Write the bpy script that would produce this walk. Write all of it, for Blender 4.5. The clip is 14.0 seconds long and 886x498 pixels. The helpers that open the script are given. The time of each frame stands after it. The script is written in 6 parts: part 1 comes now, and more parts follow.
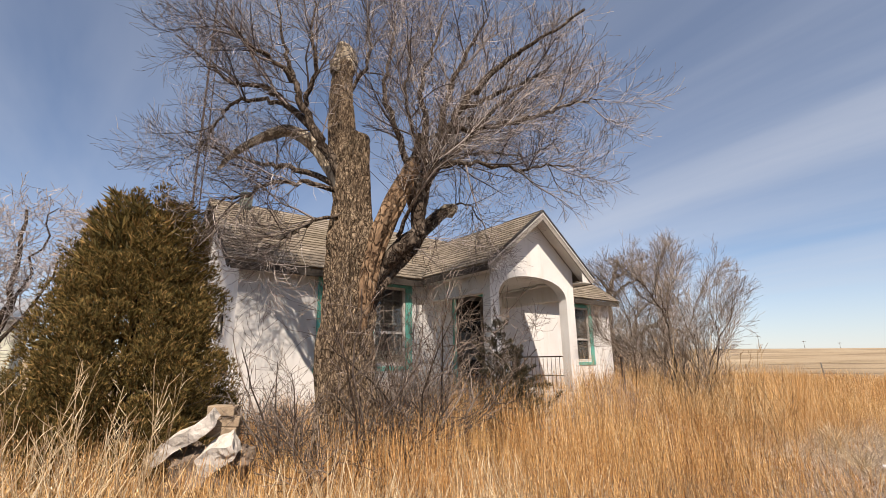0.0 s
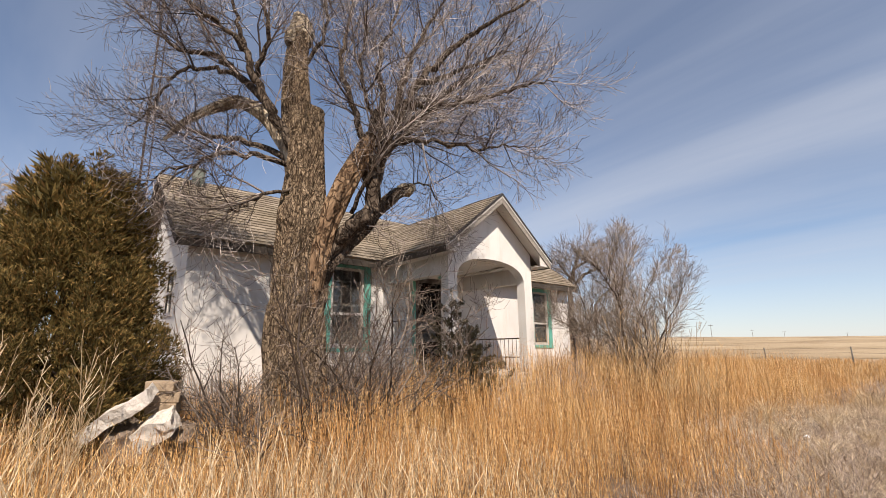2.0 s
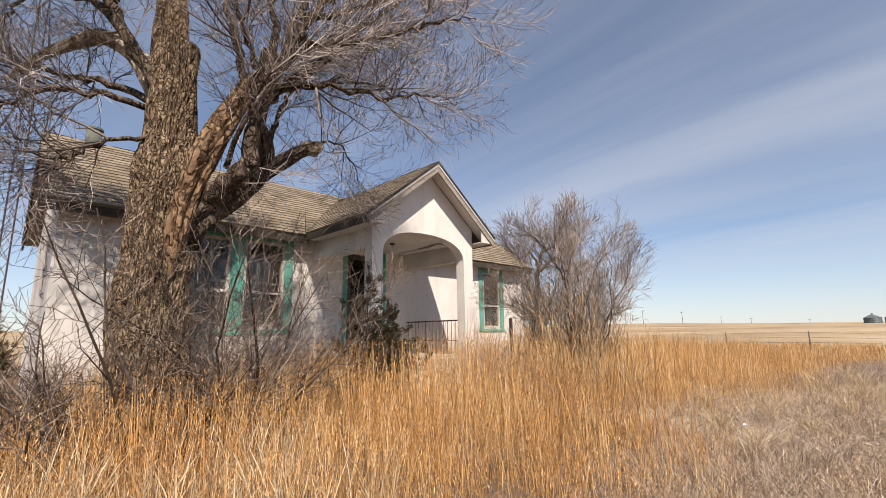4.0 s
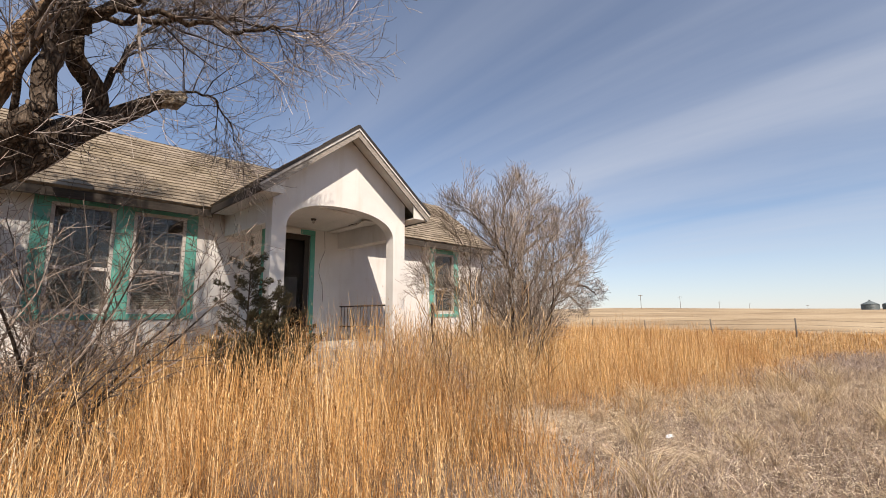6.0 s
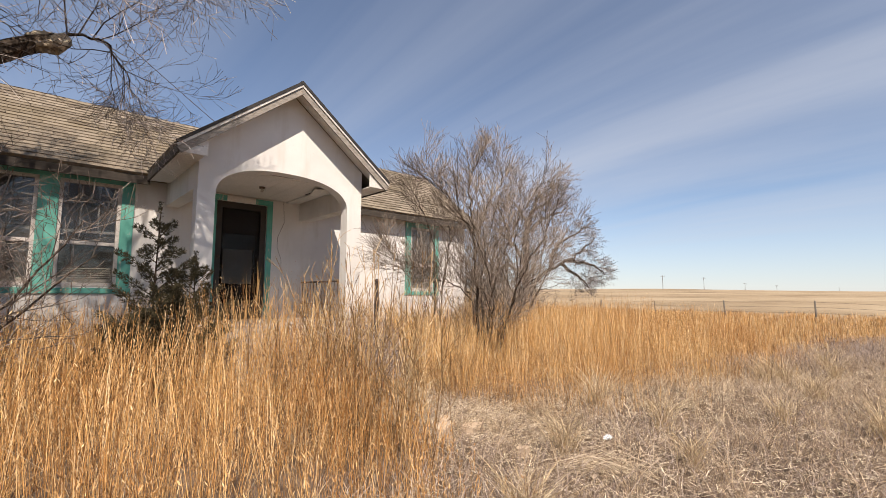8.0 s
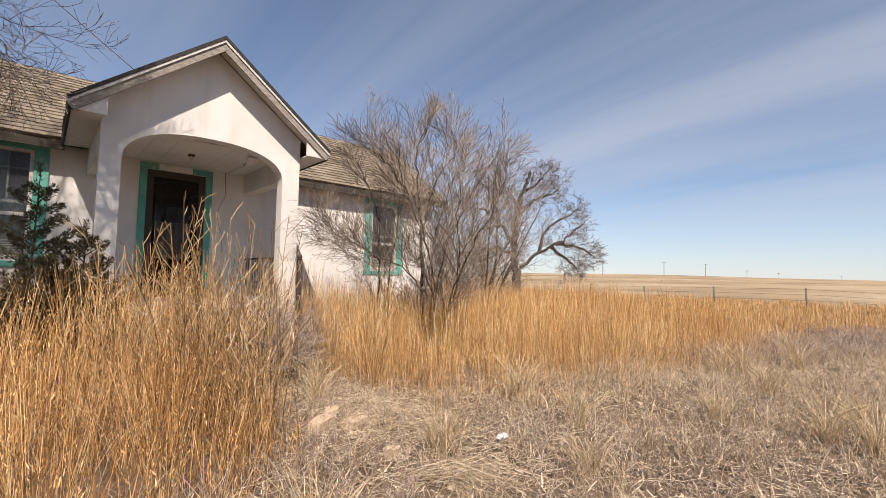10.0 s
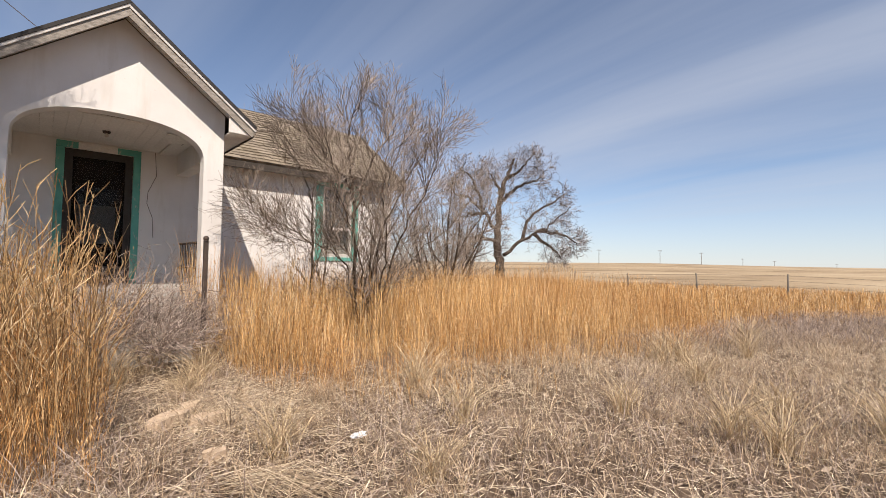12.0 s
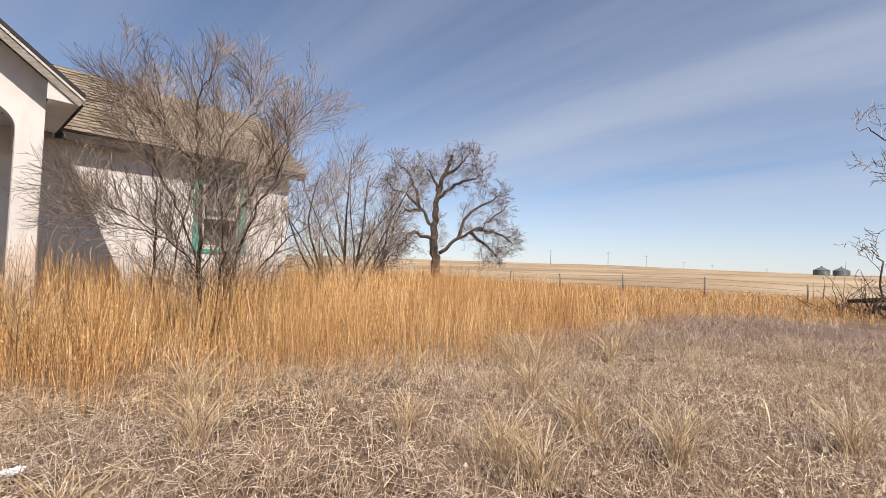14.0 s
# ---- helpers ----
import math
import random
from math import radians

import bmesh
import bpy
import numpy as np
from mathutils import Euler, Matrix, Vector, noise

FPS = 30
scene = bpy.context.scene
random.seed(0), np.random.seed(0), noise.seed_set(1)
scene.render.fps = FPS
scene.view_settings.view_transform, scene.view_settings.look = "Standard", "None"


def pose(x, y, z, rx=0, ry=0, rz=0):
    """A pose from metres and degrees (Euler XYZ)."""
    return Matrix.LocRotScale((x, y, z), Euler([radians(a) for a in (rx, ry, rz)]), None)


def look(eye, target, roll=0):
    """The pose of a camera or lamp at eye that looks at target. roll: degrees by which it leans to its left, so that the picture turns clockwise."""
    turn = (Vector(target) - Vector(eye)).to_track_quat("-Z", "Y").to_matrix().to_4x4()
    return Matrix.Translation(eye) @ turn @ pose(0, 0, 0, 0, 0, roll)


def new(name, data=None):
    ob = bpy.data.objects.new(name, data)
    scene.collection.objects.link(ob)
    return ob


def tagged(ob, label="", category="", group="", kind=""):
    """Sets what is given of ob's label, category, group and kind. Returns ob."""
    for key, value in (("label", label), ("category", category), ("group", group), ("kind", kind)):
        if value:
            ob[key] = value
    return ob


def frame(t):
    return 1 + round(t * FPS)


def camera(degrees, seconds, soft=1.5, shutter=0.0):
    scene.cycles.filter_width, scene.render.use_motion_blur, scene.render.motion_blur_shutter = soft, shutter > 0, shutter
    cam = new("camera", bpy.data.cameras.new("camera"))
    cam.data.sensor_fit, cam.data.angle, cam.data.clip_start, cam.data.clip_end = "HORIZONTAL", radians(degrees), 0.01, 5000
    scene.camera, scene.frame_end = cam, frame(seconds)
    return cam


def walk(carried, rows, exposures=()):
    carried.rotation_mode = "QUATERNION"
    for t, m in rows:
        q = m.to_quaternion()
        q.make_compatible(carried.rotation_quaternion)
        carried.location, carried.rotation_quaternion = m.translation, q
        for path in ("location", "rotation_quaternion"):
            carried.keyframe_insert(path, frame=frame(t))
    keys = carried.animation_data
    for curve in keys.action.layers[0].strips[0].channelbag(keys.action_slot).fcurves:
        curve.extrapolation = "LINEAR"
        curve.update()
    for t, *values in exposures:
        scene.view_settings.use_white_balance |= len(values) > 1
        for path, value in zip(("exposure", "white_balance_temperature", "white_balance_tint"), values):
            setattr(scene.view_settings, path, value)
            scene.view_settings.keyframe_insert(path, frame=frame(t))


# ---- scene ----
cam = camera(88.4, 14.0, 0.75)
PATH = [
    (0, (-7.488, -6.106, 1.46), (-6.296, -4.571, 1.932), -0.8),
    (0.5, (-7.451, -6.202, 1.435), (-6.225, -4.693, 1.904), -0.9),
    (1, (-7.473, -6.13, 1.423), (-6.215, -4.641, 1.871), -0.8),
    (1.5, (-7.377, -6.174, 1.391), (-6.101, -4.697, 1.827), -0.9),
    (2, (-7.309, -6.19, 1.322), (-6.004, -4.734, 1.743), -0.8),
    (2.5, (-7.024, -6.092, 1.202), (-5.691, -4.662, 1.624), -1.2),
    (3, (-6.699, -6.126, 1.187), (-5.348, -4.708, 1.592), -1.2),
    (5.5, (-4.675, -6.322, 1.301), (-3.282, -4.92, 1.61), -0.2),
    (6, (-4.248, -6.417, 1.291), (-2.865, -5.002, 1.58), -0.3),
    (6.5, (-3.955, -6.485, 1.317), (-2.576, -5.061, 1.587), 0.0),
    (7, (-3.522, -6.448, 1.263), (-2.165, -5.0, 1.515), -0.0),
    (7.5, (-3.195, -6.48, 1.254), (-1.859, -5.009, 1.48), 0.0),
    (8, (-2.932, -6.6, 1.267), (-1.605, -5.117, 1.465), 0.3),
    (10.5, (-1.62, -6.835, 1.216), (-0.299, -5.337, 1.325), 1.2),
    (11, (-1.463, -6.918, 1.222), (-0.145, -5.417, 1.315), 1.0),
    (11.5, (-1.197, -7.094, 1.228), (0.141, -5.609, 1.312), 1.0),
    (12, (-0.797, -7.125, 1.156), (0.536, -5.636, 1.234), 0.9),
    (12.5, (-0.477, -7.2, 1.186), (0.833, -5.69, 1.25), 1.1),
    (13, (-0.177, -7.32, 1.209), (1.13, -5.807, 1.274), 1.3),
    (13.5, (0.19, -7.403, 1.173), (1.517, -5.908, 1.241), 1.5),
    (14, (0.55, -7.646, 1.153), (2.017, -6.288, 1.227), 2.0),
]
walk(cam, [(t, look(eye, target, roll)) for t, eye, target, roll in PATH], [(0, 0.72, 6750, 13), (6.5, 0.73, 6750, 13), (11, 0.66, 6650, 13), (14, 0.66, 6550, 14)])

# ---- light ----
SUN = Vector((-0.18, -0.33, 0.44)).normalized()
sun = new("sun", bpy.data.lights.new("sun", "SUN"))
sun.data.energy, sun.data.angle, sun.data.color = 4.4, radians(0.6), (1.0, 0.905, 0.79)
sun.matrix_world = look((0, 0, 30), Vector((0, 0, 30)) - SUN)

world = bpy.data.worlds.new("sky")
scene.world = world
world.use_nodes = True
wn, wl = world.node_tree.nodes, world.node_tree.links
wn.clear()
sky = wn.new("ShaderNodeTexSky")
sky.sky_type, sky.sun_disc = "NISHITA", False
sky.sun_elevation = math.asin(SUN.z)
sky.sun_rotation = math.atan2(SUN.x, SUN.y)
sky.altitude, sky.air_density, sky.dust_density, sky.ozone_density = 1500, 1.0, 0.05, 2.2
# thin cirrus on a high plane, combed along y
coord = wn.new("ShaderNodeTexCoord")
sep = wn.new("ShaderNodeSeparateXYZ")
wl.new(coord.outputs["Generated"], sep.inputs[0])
lift = wn.new("ShaderNodeMath")
lift.operation, lift.inputs[1].default_value = "MAXIMUM", 0.0
wl.new(sep.outputs["Z"], lift.inputs[0])
lift2 = wn.new("ShaderNodeMath")
lift2.operation, lift2.inputs[1].default_value = "ADD", 0.12
wl.new(lift.outputs[0], lift2.inputs[0])
flat = []
for axis in ("X", "Y"):
    d = wn.new("ShaderNodeMath")
    d.operation = "DIVIDE"
    wl.new(sep.outputs[axis], d.inputs[0])
    wl.new(lift2.outputs[0], d.inputs[1])
    flat.append(d)
comb = wn.new("ShaderNodeCombineXYZ")
wl.new(flat[0].outputs[0], comb.inputs[0])
wl.new(flat[1].outputs[0], comb.inputs[1])
cloud_map = wn.new("ShaderNodeMapping")
cloud_map.inputs["Rotation"].default_value = (0, 0, radians(-8))
cloud_map.inputs["Scale"].default_value = (0.75, 0.16, 1)
wl.new(comb.outputs[0], cloud_map.inputs["Vector"])
cirrus = wn.new("ShaderNodeTexNoise")
cirrus.inputs["Scale"].default_value = 1.0
cirrus.inputs["Detail"].default_value = 6
cirrus.inputs["Roughness"].default_value = 0.56
cirrus.inputs["Distortion"].default_value = 0.7
wl.new(cloud_map.outputs[0], cirrus.inputs["Vector"])
thick = wn.new("ShaderNodeMapRange")
thick.inputs["From Min"].default_value, thick.inputs["From Max"].default_value = 0.32, 0.86
thick.inputs["To Min"].default_value, thick.inputs["To Max"].default_value = 0.04, 0.7
wl.new(cirrus.outputs["Fac"], thick.inputs["Value"])
low_sky = wn.new("ShaderNodeMapRange")
low_sky.inputs["From Min"].default_value, low_sky.inputs["From Max"].default_value = 0.0, 0.22
low_sky.inputs["To Min"].default_value, low_sky.inputs["To Max"].default_value = 0.66, 0.0
wl.new(sep.outputs["Z"], low_sky.inputs["Value"])
haze = wn.new("ShaderNodeMath")
haze.operation = "MAXIMUM"
wl.new(thick.outputs[0], haze.inputs[0])
wl.new(low_sky.outputs[0], haze.inputs[1])
veil = wn.new("ShaderNodeMixRGB")
veil.inputs[2].default_value = (4.8, 5.2, 5.9, 1)
wl.new(haze.outputs[0], veil.inputs[0])
wl.new(sky.outputs[0], veil.inputs[1])
back = wn.new("ShaderNodeBackground")
back.inputs["Strength"].default_value = 0.08
wl.new(veil.outputs[0], back.inputs[0])
out = wn.new("ShaderNodeOutputWorld")
wl.new(back.outputs[0], out.inputs[0])


# ---- materials ----
class Mat:
    """A small builder round one node material."""

    def __init__(self, name, rough=0.8, metal=0.0, spec=0.3):
        self.m = bpy.data.materials.new(name)
        self.m.use_nodes = True
        self.n, self.l = self.m.node_tree.nodes, self.m.node_tree.links
        self.b = self.n["Principled BSDF"]
        self.b.inputs["Roughness"].default_value = rough
        self.b.inputs["Metallic"].default_value = metal
        self.b.inputs["Specular IOR Level"].default_value = spec
        self.tc = self.n.new("ShaderNodeTexCoord")

    def noise(self, scale, detail=5, rough=0.55, stretch=(1, 1, 1), distort=0.0):
        mp = self.n.new("ShaderNodeMapping")
        mp.inputs["Scale"].default_value = stretch
        self.l.new(self.tc.outputs["Object"], mp.inputs["Vector"])
        t = self.n.new("ShaderNodeTexNoise")
        t.inputs["Scale"].default_value, t.inputs["Detail"].default_value = scale, detail
        t.inputs["Roughness"].default_value, t.inputs["Distortion"].default_value = rough, distort
        self.l.new(mp.outputs[0], t.inputs["Vector"])
        return t.outputs["Fac"]

    def ramp(self, fac, *stops):
        r = self.n.new("ShaderNodeValToRGB")
        els = r.color_ramp.elements
        while len(els) < len(stops):
            els.new(0.5)
        for e, (p, c) in zip(els, stops):
            e.position, e.color = p, (*c, 1)
        self.l.new(fac, r.inputs[0])
        return r.outputs[0]

    def mix(self, fac, a, b, how="MIX"):
        x = self.n.new("ShaderNodeMixRGB")
        x.blend_type = how
        for i, v in ((0, fac), (1, a), (2, b)):
            if isinstance(v, (int, float)):
                x.inputs[i].default_value = v
            elif isinstance(v, tuple):
                x.inputs[i].default_value = (*v, 1)
            else:
                self.l.new(v, x.inputs[i])
        return x.outputs[0]

    def island(self):
        return self.n.new("ShaderNodeNewGeometry").outputs["Random Per Island"]

    def each(self):
        return self.n.new("ShaderNodeObjectInfo").outputs["Random"]

    def colour(self, c):
        if isinstance(c, tuple):
            self.b.inputs["Base Color"].default_value = (*c, 1)
        else:
            self.l.new(c, self.b.inputs["Base Color"])
        return self

    def bump(self, fac, depth, strength=1.0):
        u = self.n.new("ShaderNodeBump")
        u.inputs["Distance"].default_value, u.inputs["Strength"].default_value = depth, strength
        self.l.new(fac, u.inputs["Height"])
        self.l.new(u.outputs[0], self.b.inputs["Normal"])
        return self

    def thin(self, amount, c):
        """Lets part of the light through, as a dry blade does."""
        t = self.n.new("ShaderNodeBsdfTranslucent")
        self.l.new(c, t.inputs["Color"])
        mx = self.n.new("ShaderNodeMixShader")
        mx.inputs[0].default_value = amount
        self.l.new(self.b.outputs[0], mx.inputs[1])
        self.l.new(t.outputs[0], mx.inputs[2])
        self.l.new(mx.outputs[0], self.n["Material Output"].inputs["Surface"])
        return self


def two_scale(name, dark, light, coarse, fine, rough=0.85, depth=0.004, stretch=(1, 1, 1), spec=0.3):
    k = Mat(name, rough, 0, spec)
    a = k.ramp(k.noise(coarse, 4, 0.6, stretch), (0.3, dark), (0.7, light))
    f = k.noise(fine, 6, 0.65, stretch)
    b = k.mix(0.3, a, k.ramp(f, (0.3, tuple(v * 0.6 for v in dark)), (0.7, tuple(min(1, v * 1.25) for v in light))))
    return k.colour(b).bump(f, depth).m


def stucco_mat():
    k = Mat("stucco", 0.92, 0, 0.15)
    base = k.ramp(k.noise(0.9, 5, 0.6), (0.3, (0.6, 0.575, 0.545)), (0.65, (0.715, 0.69, 0.66)))
    streak = k.ramp(k.noise(2.2, 5, 0.6, (1.6, 1.6, 0.25)), (0.52, (1, 1, 1)), (0.75, (0.82, 0.78, 0.72)))
    spots = k.ramp(k.noise(9, 4, 0.7), (0.66, (1, 1, 1)), (0.74, (0.78, 0.74, 0.7)))
    c = k.mix(0.7, k.mix(0.8, base, streak, "MULTIPLY"), spots, "MULTIPLY")
    return k.colour(c).bump(k.noise(60, 6, 0.7), 0.006, 0.7).m


def green_paint_mat():
    k = Mat("green_paint", 0.6, 0, 0.35)
    base = k.ramp(k.noise(2.5, 4), (0.3, (0.07, 0.28, 0.225)), (0.7, (0.13, 0.4, 0.33)))
    wear = k.ramp(k.noise(14, 6, 0.7, (1, 1, 0.35)), (0.6, (0, 0, 0)), (0.68, (1, 1, 1)))
    c = k.mix(wear, base, (0.42, 0.4, 0.36))
    return k.colour(c).bump(k.noise(30, 5, 0.6, (1, 1, 0.2)), 0.003).m


def shingle_mat():
    k = Mat("asphalt_shingle", 0.95, 0, 0.1)
    tone = k.ramp(k.mix(0.5, k.island(), k.each()), (0.15, (0.19, 0.155, 0.118)), (0.5, (0.27, 0.225, 0.172)), (0.85, (0.35, 0.295, 0.228)))
    moss = k.ramp(k.noise(1.3, 6, 0.65), (0.45, (1, 1, 1)), (0.7, (0.72, 0.7, 0.62)))
    grit = k.ramp(k.noise(160, 3, 0.7), (0.3, (0.65, 0.65, 0.65)), (0.7, (1.1, 1.1, 1.1)))
    return k.colour(k.mix(0.8, k.mix(1.0, tone, moss, "MULTIPLY"), grit, "MULTIPLY")).bump(k.noise(120, 3), 0.003).m


def wood_mat(name, dark, light, rough=0.85, grain=(1, 1, 1)):
    k = Mat(name, rough, 0, 0.25)
    g = k.noise(6, 6, 0.65, grain, 0.6)
    c = k.mix(0.35, k.ramp(g, (0.3, dark), (0.7, light)), k.ramp(k.noise(40, 5, 0.7, grain), (0.35, dark), (0.65, light)))
    return k.colour(c).bump(g, 0.004).m


def bark_mat(name, deep, mid, pale, scale=9):
    k = Mat(name, 0.95, 0, 0.1)
    f = k.noise(scale, 7, 0.65, (1, 1, 0.3), 0.8)
    c = k.ramp(f, (0.32, deep), (0.5, mid), (0.68, pale))
    c = k.mix(0.3, c, k.ramp(k.noise(2, 4), (0.3, mid), (0.7, pale)))
    mp = k.n.new("ShaderNodeMapping")
    mp.inputs["Scale"].default_value = (1, 1, 0.5)
    k.l.new(k.tc.outputs["Object"], mp.inputs["Vector"])
    warp = k.n.new("ShaderNodeMixRGB")
    warp.inputs[0].default_value = 0.22
    k.l.new(mp.outputs[0], warp.inputs[1])
    w = k.n.new("ShaderNodeTexNoise")
    w.inputs["Scale"].default_value = 9
    k.l.new(mp.outputs[0], w.inputs["Vector"])
    k.l.new(w.outputs["Color"], warp.inputs[2])
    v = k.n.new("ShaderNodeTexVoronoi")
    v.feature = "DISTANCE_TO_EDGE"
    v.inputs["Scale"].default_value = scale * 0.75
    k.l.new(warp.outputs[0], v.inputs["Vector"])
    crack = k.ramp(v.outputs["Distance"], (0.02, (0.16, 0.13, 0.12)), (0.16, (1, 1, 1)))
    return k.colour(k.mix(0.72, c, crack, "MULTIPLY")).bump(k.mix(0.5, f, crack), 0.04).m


def blade_mat(name, *stops, thin=0.3, patch=None):
    k = Mat(name, 0.7, 0, 0.2)
    c = k.ramp(k.island(), *stops)
    if patch:
        c = k.mix(1.0, c, k.ramp(k.noise(0.55, 3), (0.35, patch), (0.62, (1, 1, 1))), "MULTIPLY")
    c = k.mix(0.75, c, k.ramp(k.noise(38, 3, 0.7), (0.34, (0.5, 0.47, 0.44)), (0.62, (1.2, 1.2, 1.2))), "MULTIPLY")
    return k.colour(c).thin(thin, c).m


STUCCO = stucco_mat()
GREEN = green_paint_mat()
SHINGLE = shingle_mat()
FASCIA = wood_mat("weathered_trim", (0.1, 0.085, 0.07), (0.55, 0.52, 0.47), 0.85, (0.6, 6, 6))
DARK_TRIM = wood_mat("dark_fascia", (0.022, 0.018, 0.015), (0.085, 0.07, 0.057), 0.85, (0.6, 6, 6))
SOFFIT = two_scale("painted_board", (0.6, 0.57, 0.53), (0.74, 0.71, 0.67), 1.5, 30)
SASH = wood_mat("peeling_sash_paint", (0.32, 0.27, 0.24), (0.68, 0.64, 0.6), 0.8, (2, 2, 2))
CONCRETE = two_scale("concrete", (0.3, 0.28, 0.25), (0.46, 0.43, 0.39), 2, 40)
SANDSTONE = two_scale("tan_sandstone", (0.42, 0.31, 0.21), (0.6, 0.47, 0.34), 6, 50, 0.9, 0.006)
RUBBLE = two_scale("earth_rubble", (0.14, 0.1, 0.075), (0.32, 0.25, 0.19), 6, 40, 0.95, 0.03)
PLASTER = two_scale("broken_plaster", (0.42, 0.37, 0.31), (0.66, 0.61, 0.55), 5, 30, 0.9, 0.02)
BLOCK_WOOD = wood_mat("old_timber_block", (0.2, 0.14, 0.09), (0.42, 0.33, 0.23), 0.9, (1, 5, 5))
IRON = two_scale("rusty_iron", (0.025, 0.022, 0.02), (0.09, 0.06, 0.045), 8, 60, 0.7, 0.002)
SCREEN_FRAME = two_scale("dark_door_wood", (0.028, 0.022, 0.018), (0.06, 0.047, 0.038), 4, 40, 0.6, 0.002)
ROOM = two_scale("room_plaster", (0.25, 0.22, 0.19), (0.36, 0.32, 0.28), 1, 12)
PANEL = two_scale("pale_grey_board", (0.34, 0.34, 0.33), (0.5, 0.5, 0.48), 2, 30)
CLOTH = two_scale("yellowed_cloth", (0.5, 0.46, 0.4), (0.66, 0.62, 0.55), 2, 40)
CHIMNEY = two_scale("painted_clay_pipe", (0.075, 0.088, 0.075), (0.15, 0.16, 0.135), 4, 40)
STEEL = two_scale("galvanised_steel", (0.2, 0.22, 0.23), (0.34, 0.36, 0.38), 1.0, 8, 0.5, 0.002)
BIN_STEEL = two_scale("dull_bin_steel", (0.07, 0.09, 0.092), (0.15, 0.175, 0.18), 0.4, 3, 0.5, 0.002)
LOWER_RAKE = wood_mat("bare_rake_board", (0.1, 0.085, 0.07), (0.44, 0.4, 0.35), 0.9, (2, 6, 6))
WHITE_RAKE = wood_mat("peeling_rake_board", (0.36, 0.34, 0.31), (0.74, 0.72, 0.68), 0.85, (2, 6, 6))
DRIP = two_scale("dark_roof_edge", (0.018, 0.017, 0.017), (0.05, 0.046, 0.044), 6, 60, 0.8, 0.002)
POLE_WOOD = wood_mat("grey_pole_wood", (0.1, 0.085, 0.07), (0.24, 0.21, 0.18), 0.9, (4, 4, 0.5))
SIDING = two_scale("cream_siding", (0.5, 0.5, 0.4), (0.62, 0.62, 0.5), 1, 12)
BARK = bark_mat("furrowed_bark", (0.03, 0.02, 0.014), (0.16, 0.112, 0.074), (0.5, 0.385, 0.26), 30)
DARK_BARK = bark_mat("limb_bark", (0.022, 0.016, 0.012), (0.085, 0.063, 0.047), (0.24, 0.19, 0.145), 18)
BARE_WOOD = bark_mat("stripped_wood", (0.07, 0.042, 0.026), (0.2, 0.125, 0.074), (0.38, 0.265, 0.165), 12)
PALE_WOOD = bark_mat("bleached_wood", (0.28, 0.22, 0.15), (0.45, 0.37, 0.27), (0.6, 0.52, 0.4), 8)
TWIG = blade_mat("twig_bark", (0.0, (0.045, 0.034, 0.028)), (0.5, (0.15, 0.12, 0.104)), (1.0, (0.54, 0.475, 0.43)), thin=0.0)
SHOOT = blade_mat("shoot_bark", (0.0, (0.045, 0.034, 0.027)), (0.5, (0.125, 0.094, 0.074)), (1.0, (0.32, 0.26, 0.215)), thin=0.0)
DARK_TWIG = blade_mat("dark_twig_bark", (0.0, (0.035, 0.026, 0.021)), (0.6, (0.095, 0.072, 0.058)), (1.0, (0.22, 0.175, 0.145)), thin=0.0)
FAR_TWIG = blade_mat("bleached_twig_bark", (0.0, (0.2, 0.17, 0.16)), (0.5, (0.33, 0.29, 0.275)), (1.0, (0.46, 0.42, 0.4)), thin=0.0)
PALE_TWIG = blade_mat("pale_twig_bark", (0.0, (0.09, 0.068, 0.052)), (0.5, (0.23, 0.182, 0.145)), (1.0, (0.42, 0.355, 0.295)), thin=0.0)
JUNIPER = blade_mat("juniper_scale", (0.0, (0.055, 0.046, 0.015)), (0.5, (0.15, 0.112, 0.035)), (0.8, (0.26, 0.172, 0.056)), (1.0, (0.38, 0.23, 0.09)), thin=0.25)
DARK_JUNIPER = blade_mat("young_juniper_scale", (0.0, (0.04, 0.038, 0.022)), (0.6, (0.09, 0.078, 0.044)), (1.0, (0.17, 0.135, 0.08)), thin=0.2)
TALL = blade_mat("tall_dry_grass", (0.0, (0.2, 0.1, 0.038)), (0.3, (0.52, 0.29, 0.105)), (0.65, (0.84, 0.525, 0.215)), (1.0, (0.96, 0.76, 0.47)), thin=0.18, patch=(0.8, 0.7, 0.62))
SEED = blade_mat("dry_seed_head", (0.0, (0.2, 0.1, 0.042)), (0.5, (0.64, 0.38, 0.15)), (1.0, (0.97, 0.75, 0.44)), thin=0.12, patch=(0.8, 0.7, 0.62))
UNDER = blade_mat("bent_dry_leaves", (0.0, (0.22, 0.135, 0.065)), (0.4, (0.5, 0.32, 0.155)), (0.75, (0.74, 0.53, 0.28)), (1.0, (0.9, 0.74, 0.5)), patch=(0.84, 0.82, 0.8))
SHORT = blade_mat("short_dry_grass", (0.0, (0.24, 0.17, 0.115)), (0.5, (0.56, 0.43, 0.29)), (1.0, (0.86, 0.72, 0.53)), patch=(0.84, 0.8, 0.78))
GREY_WEED = blade_mat("grey_weed", (0.0, (0.13, 0.095, 0.078)), (0.5, (0.32, 0.248, 0.205)), (1.0, (0.62, 0.52, 0.445)), thin=0.15)
STRAW = blade_mat("fallen_straw", (0.0, (0.2, 0.14, 0.1)), (0.45, (0.52, 0.41, 0.285)), (1.0, (0.92, 0.8, 0.61)), thin=0.1)
